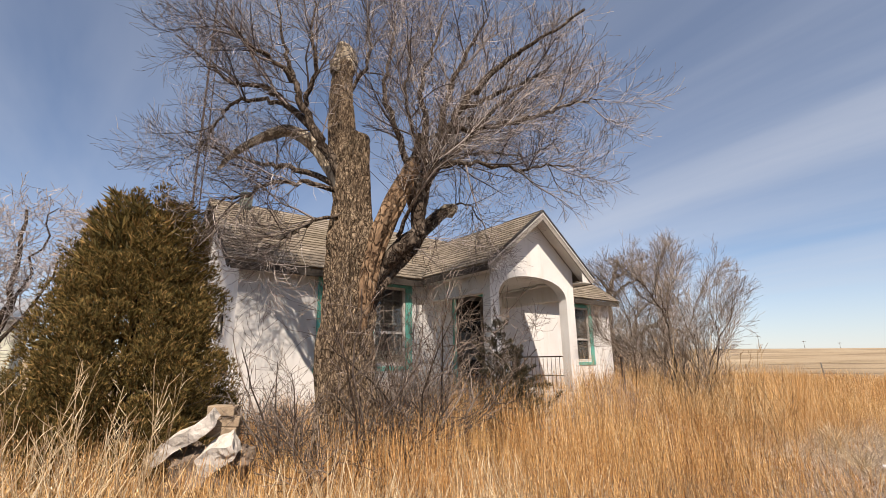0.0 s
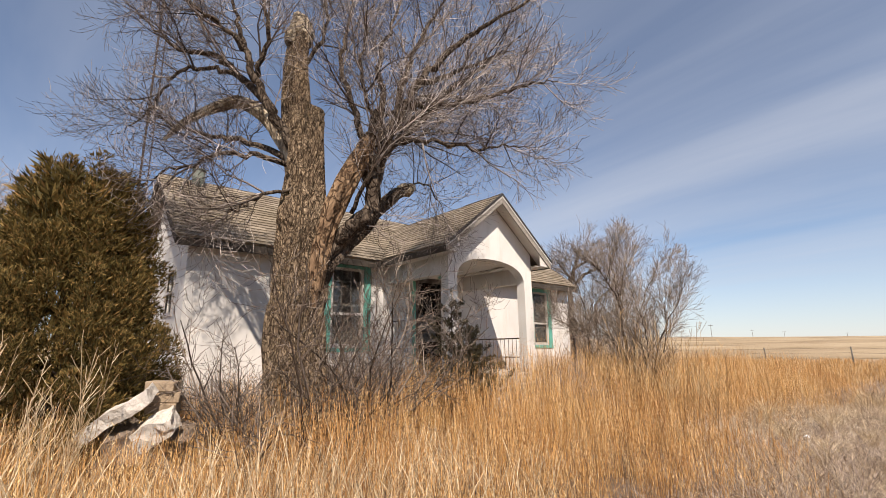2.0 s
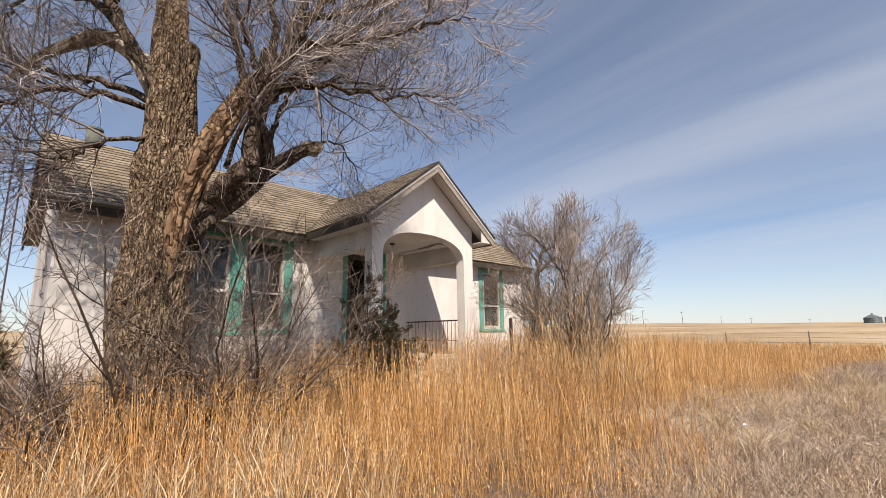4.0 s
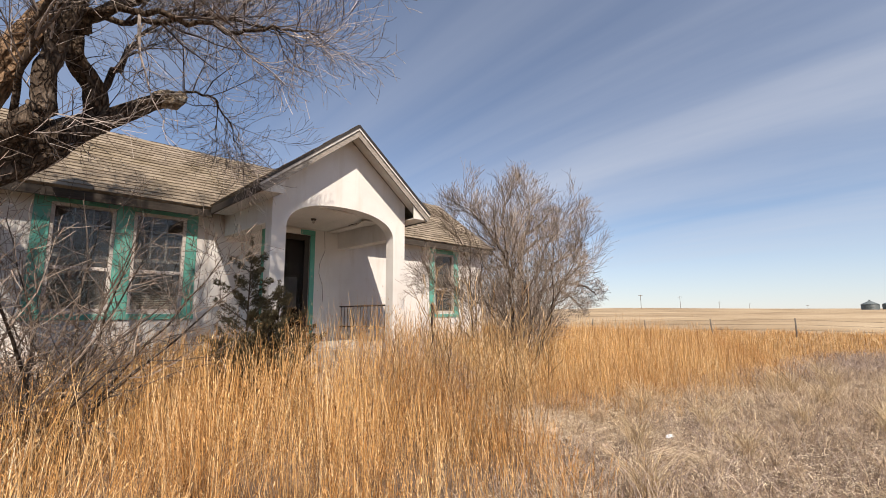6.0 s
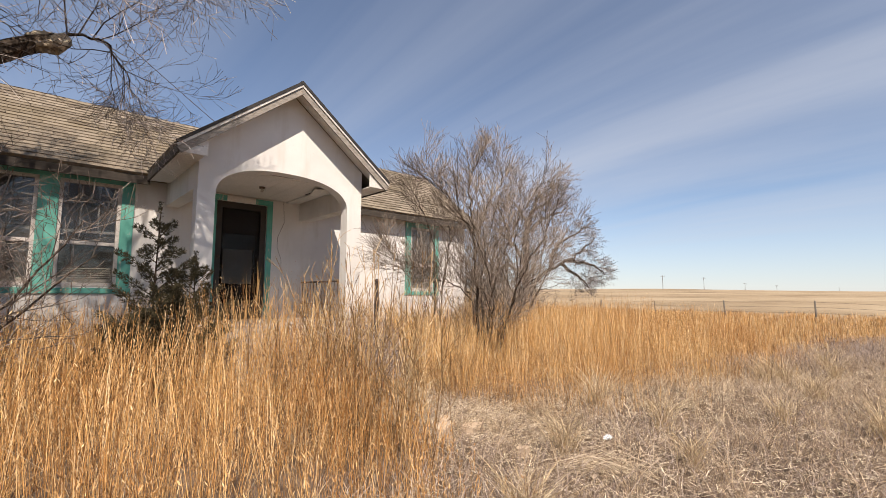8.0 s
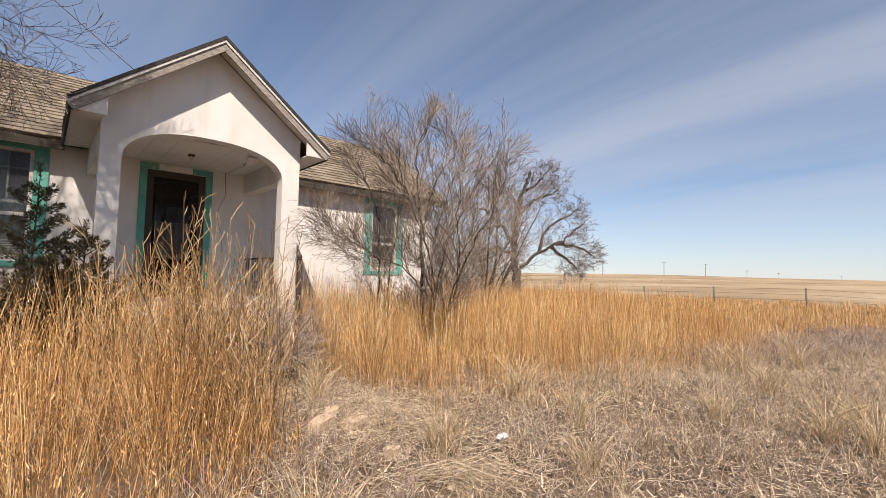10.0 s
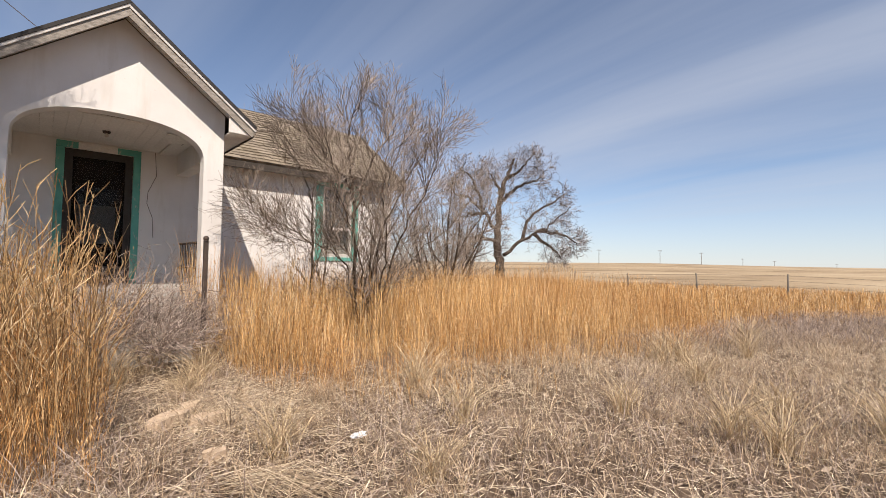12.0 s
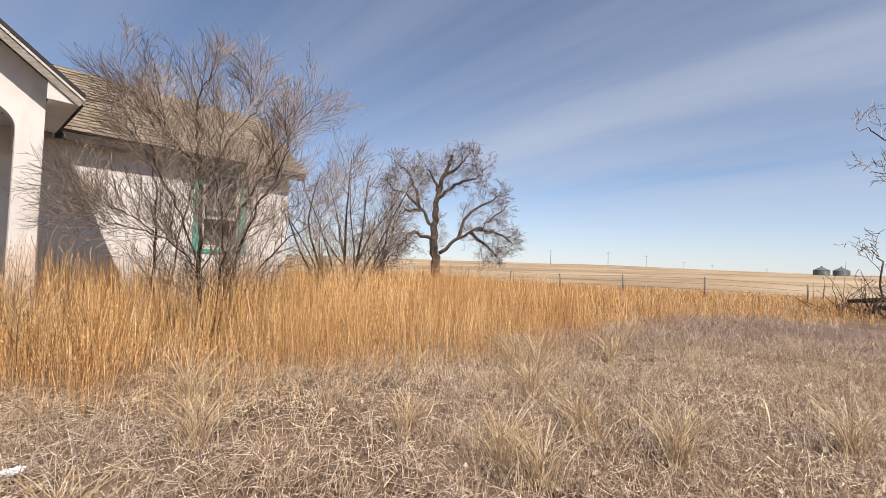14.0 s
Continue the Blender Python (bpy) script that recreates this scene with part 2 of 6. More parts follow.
LITTER = blade_mat("dead_leaf", (0.0, (0.2, 0.14, 0.1)), (0.6, (0.45, 0.36, 0.27)), (1.0, (0.6, 0.52, 0.41)), thin=0.1)
PALE_TUFT = blade_mat("pale_bunch_grass", (0.0, (0.34, 0.24, 0.14)), (0.5, (0.62, 0.48, 0.3)), (1.0, (0.88, 0.74, 0.52)))


def ground_mat():
    k = Mat("prairie_soil", 0.95, 0, 0.1)
    near = k.ramp(k.noise(1.1, 7, 0.7), (0.3, (0.11, 0.08, 0.06)), (0.55, (0.22, 0.16, 0.115)), (0.75, (0.38, 0.29, 0.21)))
    far = k.ramp(k.noise(0.03, 8, 0.7, (0.5, 1, 1)), (0.38, (0.25, 0.185, 0.115)), (0.5, (0.38, 0.295, 0.19)), (0.64, (0.5, 0.405, 0.275)))
    dist = k.n.new("ShaderNodeVectorMath")
    dist.operation = "LENGTH"
    k.l.new(k.tc.outputs["Object"], dist.inputs[0])
    span = k.n.new("ShaderNodeMapRange")
    span.inputs["From Min"].default_value, span.inputs["From Max"].default_value = 20, 34
    k.l.new(dist.outputs["Value"], span.inputs["Value"])
    grit = k.noise(45, 5, 0.75)
    c = k.mix(0.6, k.mix(span.outputs[0], near, far), k.ramp(grit, (0.3, (0.55, 0.52, 0.5)), (0.7, (1.15, 1.12, 1.1))), "MULTIPLY")
    return k.colour(c).bump(grit, 0.02).m


def glass_mat():
    k = Mat("old_glass", 0.05, 0, 0.5)
    k.n.remove(k.b)
    g = k.n.new("ShaderNodeBsdfGlossy")
    g.inputs["Roughness"].default_value = 0.03
    g.inputs["Color"].default_value = (0.9, 0.92, 0.92, 1)
    t = k.n.new("ShaderNodeBsdfTransparent")
    t.inputs["Color"].default_value = (0.72, 0.72, 0.7, 1)
    dust = k.n.new("ShaderNodeBsdfDiffuse")
    dust.inputs["Color"].default_value = (0.5, 0.46, 0.42, 1)
    fr = k.n.new("ShaderNodeFresnel")
    fr.inputs["IOR"].default_value = 1.5
    a = k.n.new("ShaderNodeMixShader")
    k.l.new(fr.outputs[0], a.inputs[0])
    k.l.new(t.outputs[0], a.inputs[1])
    k.l.new(g.outputs[0], a.inputs[2])
    b = k.n.new("ShaderNodeMixShader")
    k.l.new(k.ramp(k.noise(3, 6, 0.7), (0.4, (0.015, 0.015, 0.015)), (0.8, (0.11, 0.11, 0.11))), b.inputs[0])
    k.l.new(a.outputs[0], b.inputs[1])
    k.l.new(dust.outputs[0], b.inputs[2])
    k.l.new(b.outputs[0], k.n["Material Output"].inputs["Surface"])
    return k.m


def screen_mat():
    k = Mat("insect_screen", 0.7, 0, 0.2)
    k.colour((0.02, 0.018, 0.017))
    t = k.n.new("ShaderNodeBsdfTransparent")
    mx = k.n.new("ShaderNodeMixShader")
    mx.inputs[0].default_value = 0.6
    k.l.new(k.b.outputs[0], mx.inputs[1])
    k.l.new(t.outputs[0], mx.inputs[2])
    k.l.new(mx.outputs[0], k.n["Material Output"].inputs["Surface"])
    return k.m


GROUND, GLASS, SCREEN = ground_mat(), glass_mat(), screen_mat()


# ---- mesh helpers ----
def thing(name, label, category, at=(0, 0, 0), group="", kind=""):
    ob = new(name)
    ob.location = at
    ob.empty_display_size = 0.2
    bpy.context.view_layer.update()
    return tagged(ob, label, category, group, kind)


def mesh_ob(name, data, material, parent=None, label=""):
    ob = new(name, data)
    data.materials.append(material)
    if parent is not None:
        ob.parent = parent
        ob.matrix_parent_inverse = Matrix.Translation(-parent.location)
    return tagged(ob, label)


def part(name, bm, material, parent=None, label="", smooth=False):
    data = bpy.data.meshes.new(name)
    bm.to_mesh(data)
    bm.free()
    if smooth:
        data.polygons.foreach_set("use_smooth", [True] * len(data.polygons))
    return mesh_ob(name, data, material, parent, label)


def raw_part(name, verts, faces, material, parent=None, label="", smooth=False):
    data = bpy.data.meshes.new(name)
    data.from_pydata(verts, [], faces)
    if smooth:
        data.polygons.foreach_set("use_smooth", [True] * len(data.polygons))
    return mesh_ob(name, data, material, parent, label)


def box(bm, x0, x1, y0, y1, z0, z1, bevel=0.0, jitter=0.0):
    r = bmesh.ops.create_cube(bm, size=1)
    vs = r["verts"]
    for v in vs:
        v.co = Vector((x0 + (v.co.x + 0.5) * (x1 - x0), y0 + (v.co.y + 0.5) * (y1 - y0), z0 + (v.co.z + 0.5) * (z1 - z0)))
        v.co += Vector([random.uniform(-jitter, jitter) for _ in range(3)])
    if bevel:
        es = list({e for v in vs for e in v.link_edges})
        bmesh.ops.bevel(bm, geom=es, offset=bevel, segments=1, affect="EDGES")
    return bm


def boxed(*args, **kw):
    return box(bmesh.new(), *args, **kw)


def tube_data(paths):
    """Verts and faces of tapered tubes; each path is (points, radii, sides)."""
    verts, faces = [], []
    for pts, radii, sides in paths:
        first = len(verts)
        n = len(pts)
        for i, p in enumerate(pts):
            d = (pts[min(i + 1, n - 1)] - pts[max(i - 1, 0)]).normalized()
            a = d.cross(Vector((0.31, 0.87, 0.38))).normalized()
            b = d.cross(a)
            for s in range(sides):
                w = 2 * math.pi * s / sides
                verts.append(p + (a * math.cos(w) + b * math.sin(w)) * radii[i])
        for i in range(n - 1):
            o = first + i * sides
            for s in range(sides):
                t = (s + 1) % sides
                faces.append((o + s, o + t, o + sides + t, o + sides + s))
        faces.append(tuple(range(first + sides - 1, first - 1, -1)))
        faces.append(tuple(range(first + (n - 1) * sides, first + n * sides)))
    return verts, faces


def cylinder(bm, a, b, ra, rb, sides=16):
    v, f = tube_data([((Vector(a), Vector(b)), (ra, rb), sides)])
    vs = [bm.verts.new(p) for p in v]
    for q in f:
        bm.faces.new([vs[i] for i in q])
    return bm


def slab(bm, corners, thickness):
    """A sheet with four or more corners, given its thickness downwards along its normal."""
    c = [Vector(p) for p in corners]
    n = (c[1] - c[0]).cross(c[-1] - c[0]).normalized()
    if n.z < 0:
        n = -n
    top = [bm.verts.new(p) for p in c]
    low = [bm.verts.new(p - n * thickness) for p in c]
    bm.faces.new(top)
    bm.faces.new(low[::-1])
    for i in range(len(c)):
        j = (i + 1) % len(c)
        bm.faces.new((top[i], low[i], low[j], top[j]))
    bmesh.ops.recalc_face_normals(bm, faces=bm.faces)
    return bm


def holed_wall(bm, x0, x1, z0, z1, y0, y1, holes):
    """A wall along x with rectangular openings that go through it."""
    xs = sorted({x0, x1, *[h[0] for h in holes], *[h[1] for h in holes]})
    zs = sorted({z0, z1, *[h[2] for h in holes], *[h[3] for h in holes]})

    def solid(i, j):
        if not (0 <= i < len(xs) - 1 and 0 <= j < len(zs) - 1):
            return False
        x, z = (xs[i] + xs[i + 1]) / 2, (zs[j] + zs[j + 1]) / 2
        return not any(h[0] < x < h[1] and h[2] < z < h[3] for h in holes)

    for i in range(len(xs) - 1):
        for j in range(len(zs) - 1):
            if not solid(i, j):
                continue
            a, b, c, d = xs[i], xs[i + 1], zs[j], zs[j + 1]
            quads = [((a, y0, c), (b, y0, c), (b, y0, d), (a, y0, d)), ((b, y1, c), (a, y1, c), (a, y1, d), (b, y1, d))]
            if not solid(i - 1, j):
                quads.append(((a, y1, c), (a, y0, c), (a, y0, d), (a, y1, d)))
            if not solid(i + 1, j):
                quads.append(((b, y0, c), (b, y1, c), (b, y1, d), (b, y0, d)))
            if not solid(i, j - 1):
                quads.append(((a, y1, c), (b, y1, c), (b, y0, c), (a, y0, c)))
            if not solid(i, j + 1):
                quads.append(((a, y0, d), (b, y0, d), (b, y1, d), (a, y1, d)))
            for q in quads:
                bm.faces.new([bm.verts.new(p) for p in q])
    bmesh.ops.remove_doubles(bm, verts=bm.verts, dist=1e-4)
    return bm


# ---- ground ----
def ground_height(x, y):
    r = math.hypot(x, y)
    h = 0.05 * noise.noise(Vector((x * 0.35, y * 0.35, 0))) + 0.02 * noise.noise(Vector((x * 1.7, y * 1.7, 3)))
    if r > 30:
        k = min(1.0, (r - 30) / 390)
        turn = math.degrees(math.atan2(y, x))
        h += (4.5 + 2.2 * min(1.0, max(0.0, (abs(turn) - 2) / 20))) * k ** 1.05 + 0.5 * k * noise.noise(Vector((x * 0.012, y * 0.012, 5)))
    if r > 440:
        h -= 5.0 * min(1.0, (r - 440) / 900)
    return h


def build_ground():
    rings = [0.0] + [0.45 * i for i in range(1, 45)]
    while rings[-1] < 3200:
        rings.append(rings[-1] * 1.09)
    sides = 144
    verts, faces = [(0, 0, ground_height(0, 0))], []
    for r in rings[1:]:
        for s in range(sides):
            x, y = r * math.cos(2 * math.pi * s / sides), r * math.sin(2 * math.pi * s / sides)
            verts.append((x, y, ground_height(x, y)))
    for s in range(sides):
        faces.append((0, 1 + s, 1 + (s + 1) % sides))
    for i in range(len(rings) - 2):
        o = 1 + i * sides
        for s in range(sides):
            t = (s + 1) % sides
            faces.append((o + s, o + sides + s, o + sides + t, o + t))
    return tagged(raw_part("ground", verts, faces, GROUND, smooth=True), "dry tan prairie soil under thatch and grass", "ground", kind="structure")


build_ground()

# ---- house ----
WALL_Y, EAVE_Y, EAVE_Z, RIDGE_Y, RIDGE_Z = 2.425, 2.144, 3.21, 4.491, 4.949
LEFT, RIGHT, BACK = -5.47, 5.95, 6.55
FLOOR_Z = 0.78
SLOPE = (RIDGE_Z - EAVE_Z) / (RIDGE_Y - EAVE_Y)
house = thing("house", "small abandoned white stucco house with green trim and gabled porch", "house", (0, 4.5, 0))
WINDOWS = [(-3.79, -2.98, 1.36, 3.02), (-2.74, -1.95, 1.36, 3.02), (4.05, 4.8, 1.36, 2.95)]
DOOR = (-0.5, 0.43, FLOOR_Z, 3.0)


def build_walls():
    part("front_wall", holed_wall(bmesh.new(), LEFT, RIGHT, -0.15, 3.16, WALL_Y, WALL_Y + 0.2, WINDOWS + [DOOR]), STUCCO, house)
    part("back_wall", boxed(LEFT, RIGHT, BACK - 0.2, BACK, -0.15, 3.16), STUCCO, house)
    for x0, holes in ((LEFT, [(3.2, 3.75, 2.0, 2.75)]), (RIGHT - 0.2, [])):
        bm = holed_wall(bmesh.new(), WALL_Y + 0.203, BACK - 0.203, -0.15, 3.16, 0, 0.2, holes)
        slab(bm, [(WALL_Y + 0.2, 0, 3.16), (BACK - 0.2, 0, 3.16), (RIDGE_Y, 0, RIDGE_Z - 0.2)], 0.2)
        for v in bm.verts:
            y, d, z = v.co
            v.co = (x0 + (d if d > 0 else -d), y, z) if d != 0 else (x0, y, z)
        bmesh.ops.recalc_face_normals(bm, faces=bm.faces)
        part("side_wall", bm, STUCCO, house)
    part("floor_slab", boxed(LEFT + 0.21, RIGHT - 0.21, WALL_Y + 0.21, BACK - 0.21, 0.6, FLOOR_Z), BLOCK_WOOD, house)
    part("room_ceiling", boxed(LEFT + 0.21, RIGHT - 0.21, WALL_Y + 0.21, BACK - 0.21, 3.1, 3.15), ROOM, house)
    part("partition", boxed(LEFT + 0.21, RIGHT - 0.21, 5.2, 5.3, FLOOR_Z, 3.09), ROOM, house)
    pane = boxed(LEFT - 0.02, LEFT + 0.03, 3.14, 3.81, 1.93, 2.0)
    for a in ((3.14, 3.2, 2.0, 2.75), (3.75, 3.81, 2.0, 2.75), (3.14, 3.81, 2.75, 2.82), (3.2, 3.75, 2.35, 2.39)):
        box(pane, LEFT - 0.02, LEFT + 0.03, a[0], a[1], a[2], a[3])
    side_window = part("window", pane, SASH, house, "small weathered side window")
    part("pane", boxed(LEFT + 0.05, LEFT + 0.055, 3.2, 3.75, 2.0, 2.75), GLASS, side_window)


build_walls()


def bars(spec, y0, y1, bevel=0.004):
    bm = bmesh.new()
    for x0, x1, z0, z1 in spec:
        box(bm, x0, x1, y0, y1, z0, z1, bevel)
    return bm


def ring(x0, x1, z0, z1, w):
    return [(x0, x0 + w, z0, z1), (x1 - w, x1, z0, z1), (x0 + w, x1 - w, z0, z0 + w), (x0 + w, x1 - w, z1 - w, z1)]


def build_window(hole, fallen):
    x0, x1, z0, z1 = hole
    frame_part = part("window", bars(ring(x0, x1, z0, z1, 0.05), WALL_Y - 0.008, WALL_Y + 0.11), SASH, house, "double-hung window with peeling pale frame and dusty panes")
    rail = z0 + 0.62 * (z1 - z0) - 0.38
    part("storm_rail", bars([(x0 + 0.052, x1 - 0.052, rail, rail + 0.055)], WALL_Y + 0.004, WALL_Y + 0.04), SASH, frame_part)
    top_rail = rail + 0.19
    w = (x1 - x0 - 0.1) / 3
    up = [(x0 + 0.052, x1 - 0.052, top_rail, top_rail + 0.045), (x0 + 0.052, x1 - 0.052, z1 - 0.3, z1 - 0.275)]
    up += [(x0 + 0.05 + w * k - 0.011, x0 + 0.05 + w * k + 0.011, top_rail + 0.046, z1 - 0.302) for k in (1, 2)]
    up += [(x0 + 0.05 + w * k - 0.011, x0 + 0.05 + w * k + 0.011, z1 - 0.274, z1 - 0.052) for k in (1, 2)]
    part("upper_sash", bars(up, WALL_Y + 0.055, WALL_Y + 0.085, 0.003), SASH, frame_part)
    part("lower_sash", bars([(x0 + 0.052, x1 - 0.052, z0 + 0.052, z0 + 0.12)], WALL_Y + 0.045, WALL_Y + 0.075), SASH, frame_part)
    for a, b in ((z0 + 0.06, rail + 0.01), (rail + 0.05, z1 - 0.05)):
        p = part("pane", boxed(x0 + 0.05, x1 - 0.05, WALL_Y + 0.042, WALL_Y + 0.044, a, b), GLASS, frame_part)
        p.visible_shadow = False
    if fallen:
        bm = bmesh.new()
        for k in range(5):
            z = z0 + 0.13 + 0.035 * k
            slab(bm, [(x0 + 0.06, WALL_Y + 0.13, z), (x1 - 0.07, WALL_Y + 0.13, z + 0.015), (x1 - 0.07, WALL_Y + 0.16, z + 0.03), (x0 + 0.06, WALL_Y + 0.16, z + 0.012)], 0.003)
        part("fallen_blind", bm, CLOTH, frame_part, "collapsed pale blind slats")
    return frame_part


build_window(WINDOWS[0], False)
build_window(WINDOWS[1], True)
build_window(WINDOWS[2], True)
T0, T1 = WALL_Y - 0.026, WALL_Y - 0.002
for spec in (
    [(-3.99, -3.79, 1.34, 3.02), (-2.98, -2.74, 1.34, 3.02), (-1.95, -1.775, 1.34, 3.02), (-3.99, -1.775, 3.022, 3.13), (-4.02, -1.75, 1.25, 1.338)],
    [(3.88, 4.05, 1.34, 2.95), (4.8, 4.97, 1.34, 2.95), (3.88, 4.97, 2.952, 3.06), (3.86, 4.99, 1.25, 1.338)],
    [(-0.61, -0.5, FLOOR_Z, 3.0), (0.43, 0.54, FLOOR_Z, 3.0), (-0.61, -0.33, 3.002, 3.105), (0.2, 0.54, 3.002, 3.105)],
):
    for s in spec:
        part("trim_board", bars([s], T0, T1), GREEN, house, "chipped sea-green painted board")
part("trim_board", bars([(-0.329, 0.199, 3.002, 3.105)], T0, T1), SOFFIT, house, "bare pale board over the door")


def build_door():
    x0, x1, z0, z1 = DOOR
    f = part("screen_door", bars([(x0, x0 + 0.11, z0, z1), (x1 - 0.11, x1, z0, z1), (x0 + 0.11, x1 - 0.11, z1 - 0.12, z1), (x0 + 0.11, x1 - 0.11, z0, z0 + 0.3)], WALL_Y + 0.02, WALL_Y + 0.055), SCREEN_FRAME, house, "dark screen door, closed")
    part("screen", boxed(x0 + 0.11, x1 - 0.11, WALL_Y + 0.036, WALL_Y + 0.038, z0 + 0.3, z1 - 0.12), SCREEN, f)
    inner = part("inner_door", bars([(x0, x0 + 0.16, z0, z1), (x1 - 0.16, x1, z0, z1), (x0 + 0.16, x1 - 0.16, z1 - 0.6, z1), (x0 + 0.16, x1 - 0.16, z0, 1.55)], WALL_Y + 0.1, WALL_Y + 0.145), SCREEN_FRAME, house, "dark brown inner door with a glazed light")
    part("pane", boxed(x0 + 0.16, x1 - 0.16, WALL_Y + 0.12, WALL_Y + 0.124, 1.55, z1 - 0.6), GLASS, inner)
    part("door_panel", boxed(x0 + 0.17, x1 - 0.22, WALL_Y + 0.088, WALL_Y + 0.098, 1.45, 2.1), PANEL, inner, "pale grey board over the lower light")
    part("curtain", boxed(x0 + 0.18, x1 - 0.18, WALL_Y + 0.16, WALL_Y + 0.165, 1.5, 2.12), CLOTH, inner, "pale cloth hung behind the glass")
    bm = bmesh.new()
    bmesh.ops.create_uvsphere(bm, u_segments=12, v_segments=8, radius=0.03, matrix=Matrix.Translation((x0 + 0.06, WALL_Y - 0.02, 1.95)))
    cylinder(bm, (x0 + 0.06, WALL_Y + 0.02, 1.95), (x0 + 0.06, WALL_Y - 0.02, 1.95), 0.012, 0.012, 10)
    part("door_knob", bm, IRON, f, "tarnished knob", True)


build_door()


# roof planes: a deck, courses of shingles on it, boards along its edges
def shingle_mesh(w, length):
    bm = bmesh.new()
    c = [(0.003, 0, 0.02), (w - 0.003, 0, 0.02), (w - 0.003, length, 0.003), (0.003, length, 0.003)]
    top = [bm.verts.new(p) for p in c]
    low = [bm.verts.new((p[0], p[1], -0.001)) for p in c]
    bm.faces.new(top)
    for i in range(4):
        j = (i + 1) % 4
        bm.faces.new((top[i], low[i], low[j], top[j]))
    bmesh.ops.recalc_face_normals(bm, faces=bm.faces)
    data = bpy.data.meshes.new("shingle")
    bm.to_mesh(data)
    bm.free()
    return data


SHINGLE_W, COURSE = 0.305, 0.135
SHINGLE_DATA = shingle_mesh(SHINGLE_W, COURSE * 1.25)
SHINGLE_DATA.materials.append(SHINGLE)
PIECES = []


def shingle_rows(origin, u, v, height, span, roof, single):
    """Courses from the eave up. span(h) gives the stretch along u that a course at h covers."""
    u, v = Vector(u).normalized(), Vector(v).normalized()
    n = u.cross(v)
    rng = random.Random(len(PIECES) + int(height * 100))
    verts, faces = [], []
    rows = int(height / COURSE)
    for r in range(rows):
        h = r * height / rows
        a, b = span(h)
        s = a - (SHINGLE_W / 2 if r % 2 else 0) - rng.uniform(0, 0.06)
        while s < b:
            e0, e1 = max(s, a), min(s + SHINGLE_W, b)
            if e1 - e0 > 0.04:
                p = Vector(origin) + u * e0 + v * (h + rng.uniform(-0.008, 0.008)) + n * rng.uniform(0.001, 0.006)
                tilt = rng.uniform(-0.012, 0.012)
                m = Matrix((u, v, n)).transposed().to_4x4()
                m = Matrix.Translation(p) @ m @ Matrix.Rotation(tilt, 4, "Z") @ Matrix.Diagonal(((e1 - e0) / SHINGLE_W, 1, 1, 1))
                if single:
                    PIECES.append((m, roof))
                else:
                    o = len(verts)
                    verts += [m @ q.co for q in SHINGLE_DATA.vertices]
                    faces += [tuple(o + i for i in f.vertices) for f in SHINGLE_DATA.polygons]
            s += SHINGLE_W
    if not single:
        tagged(raw_part("shingle_field", verts, faces, SHINGLE, roof), kind="stuff")


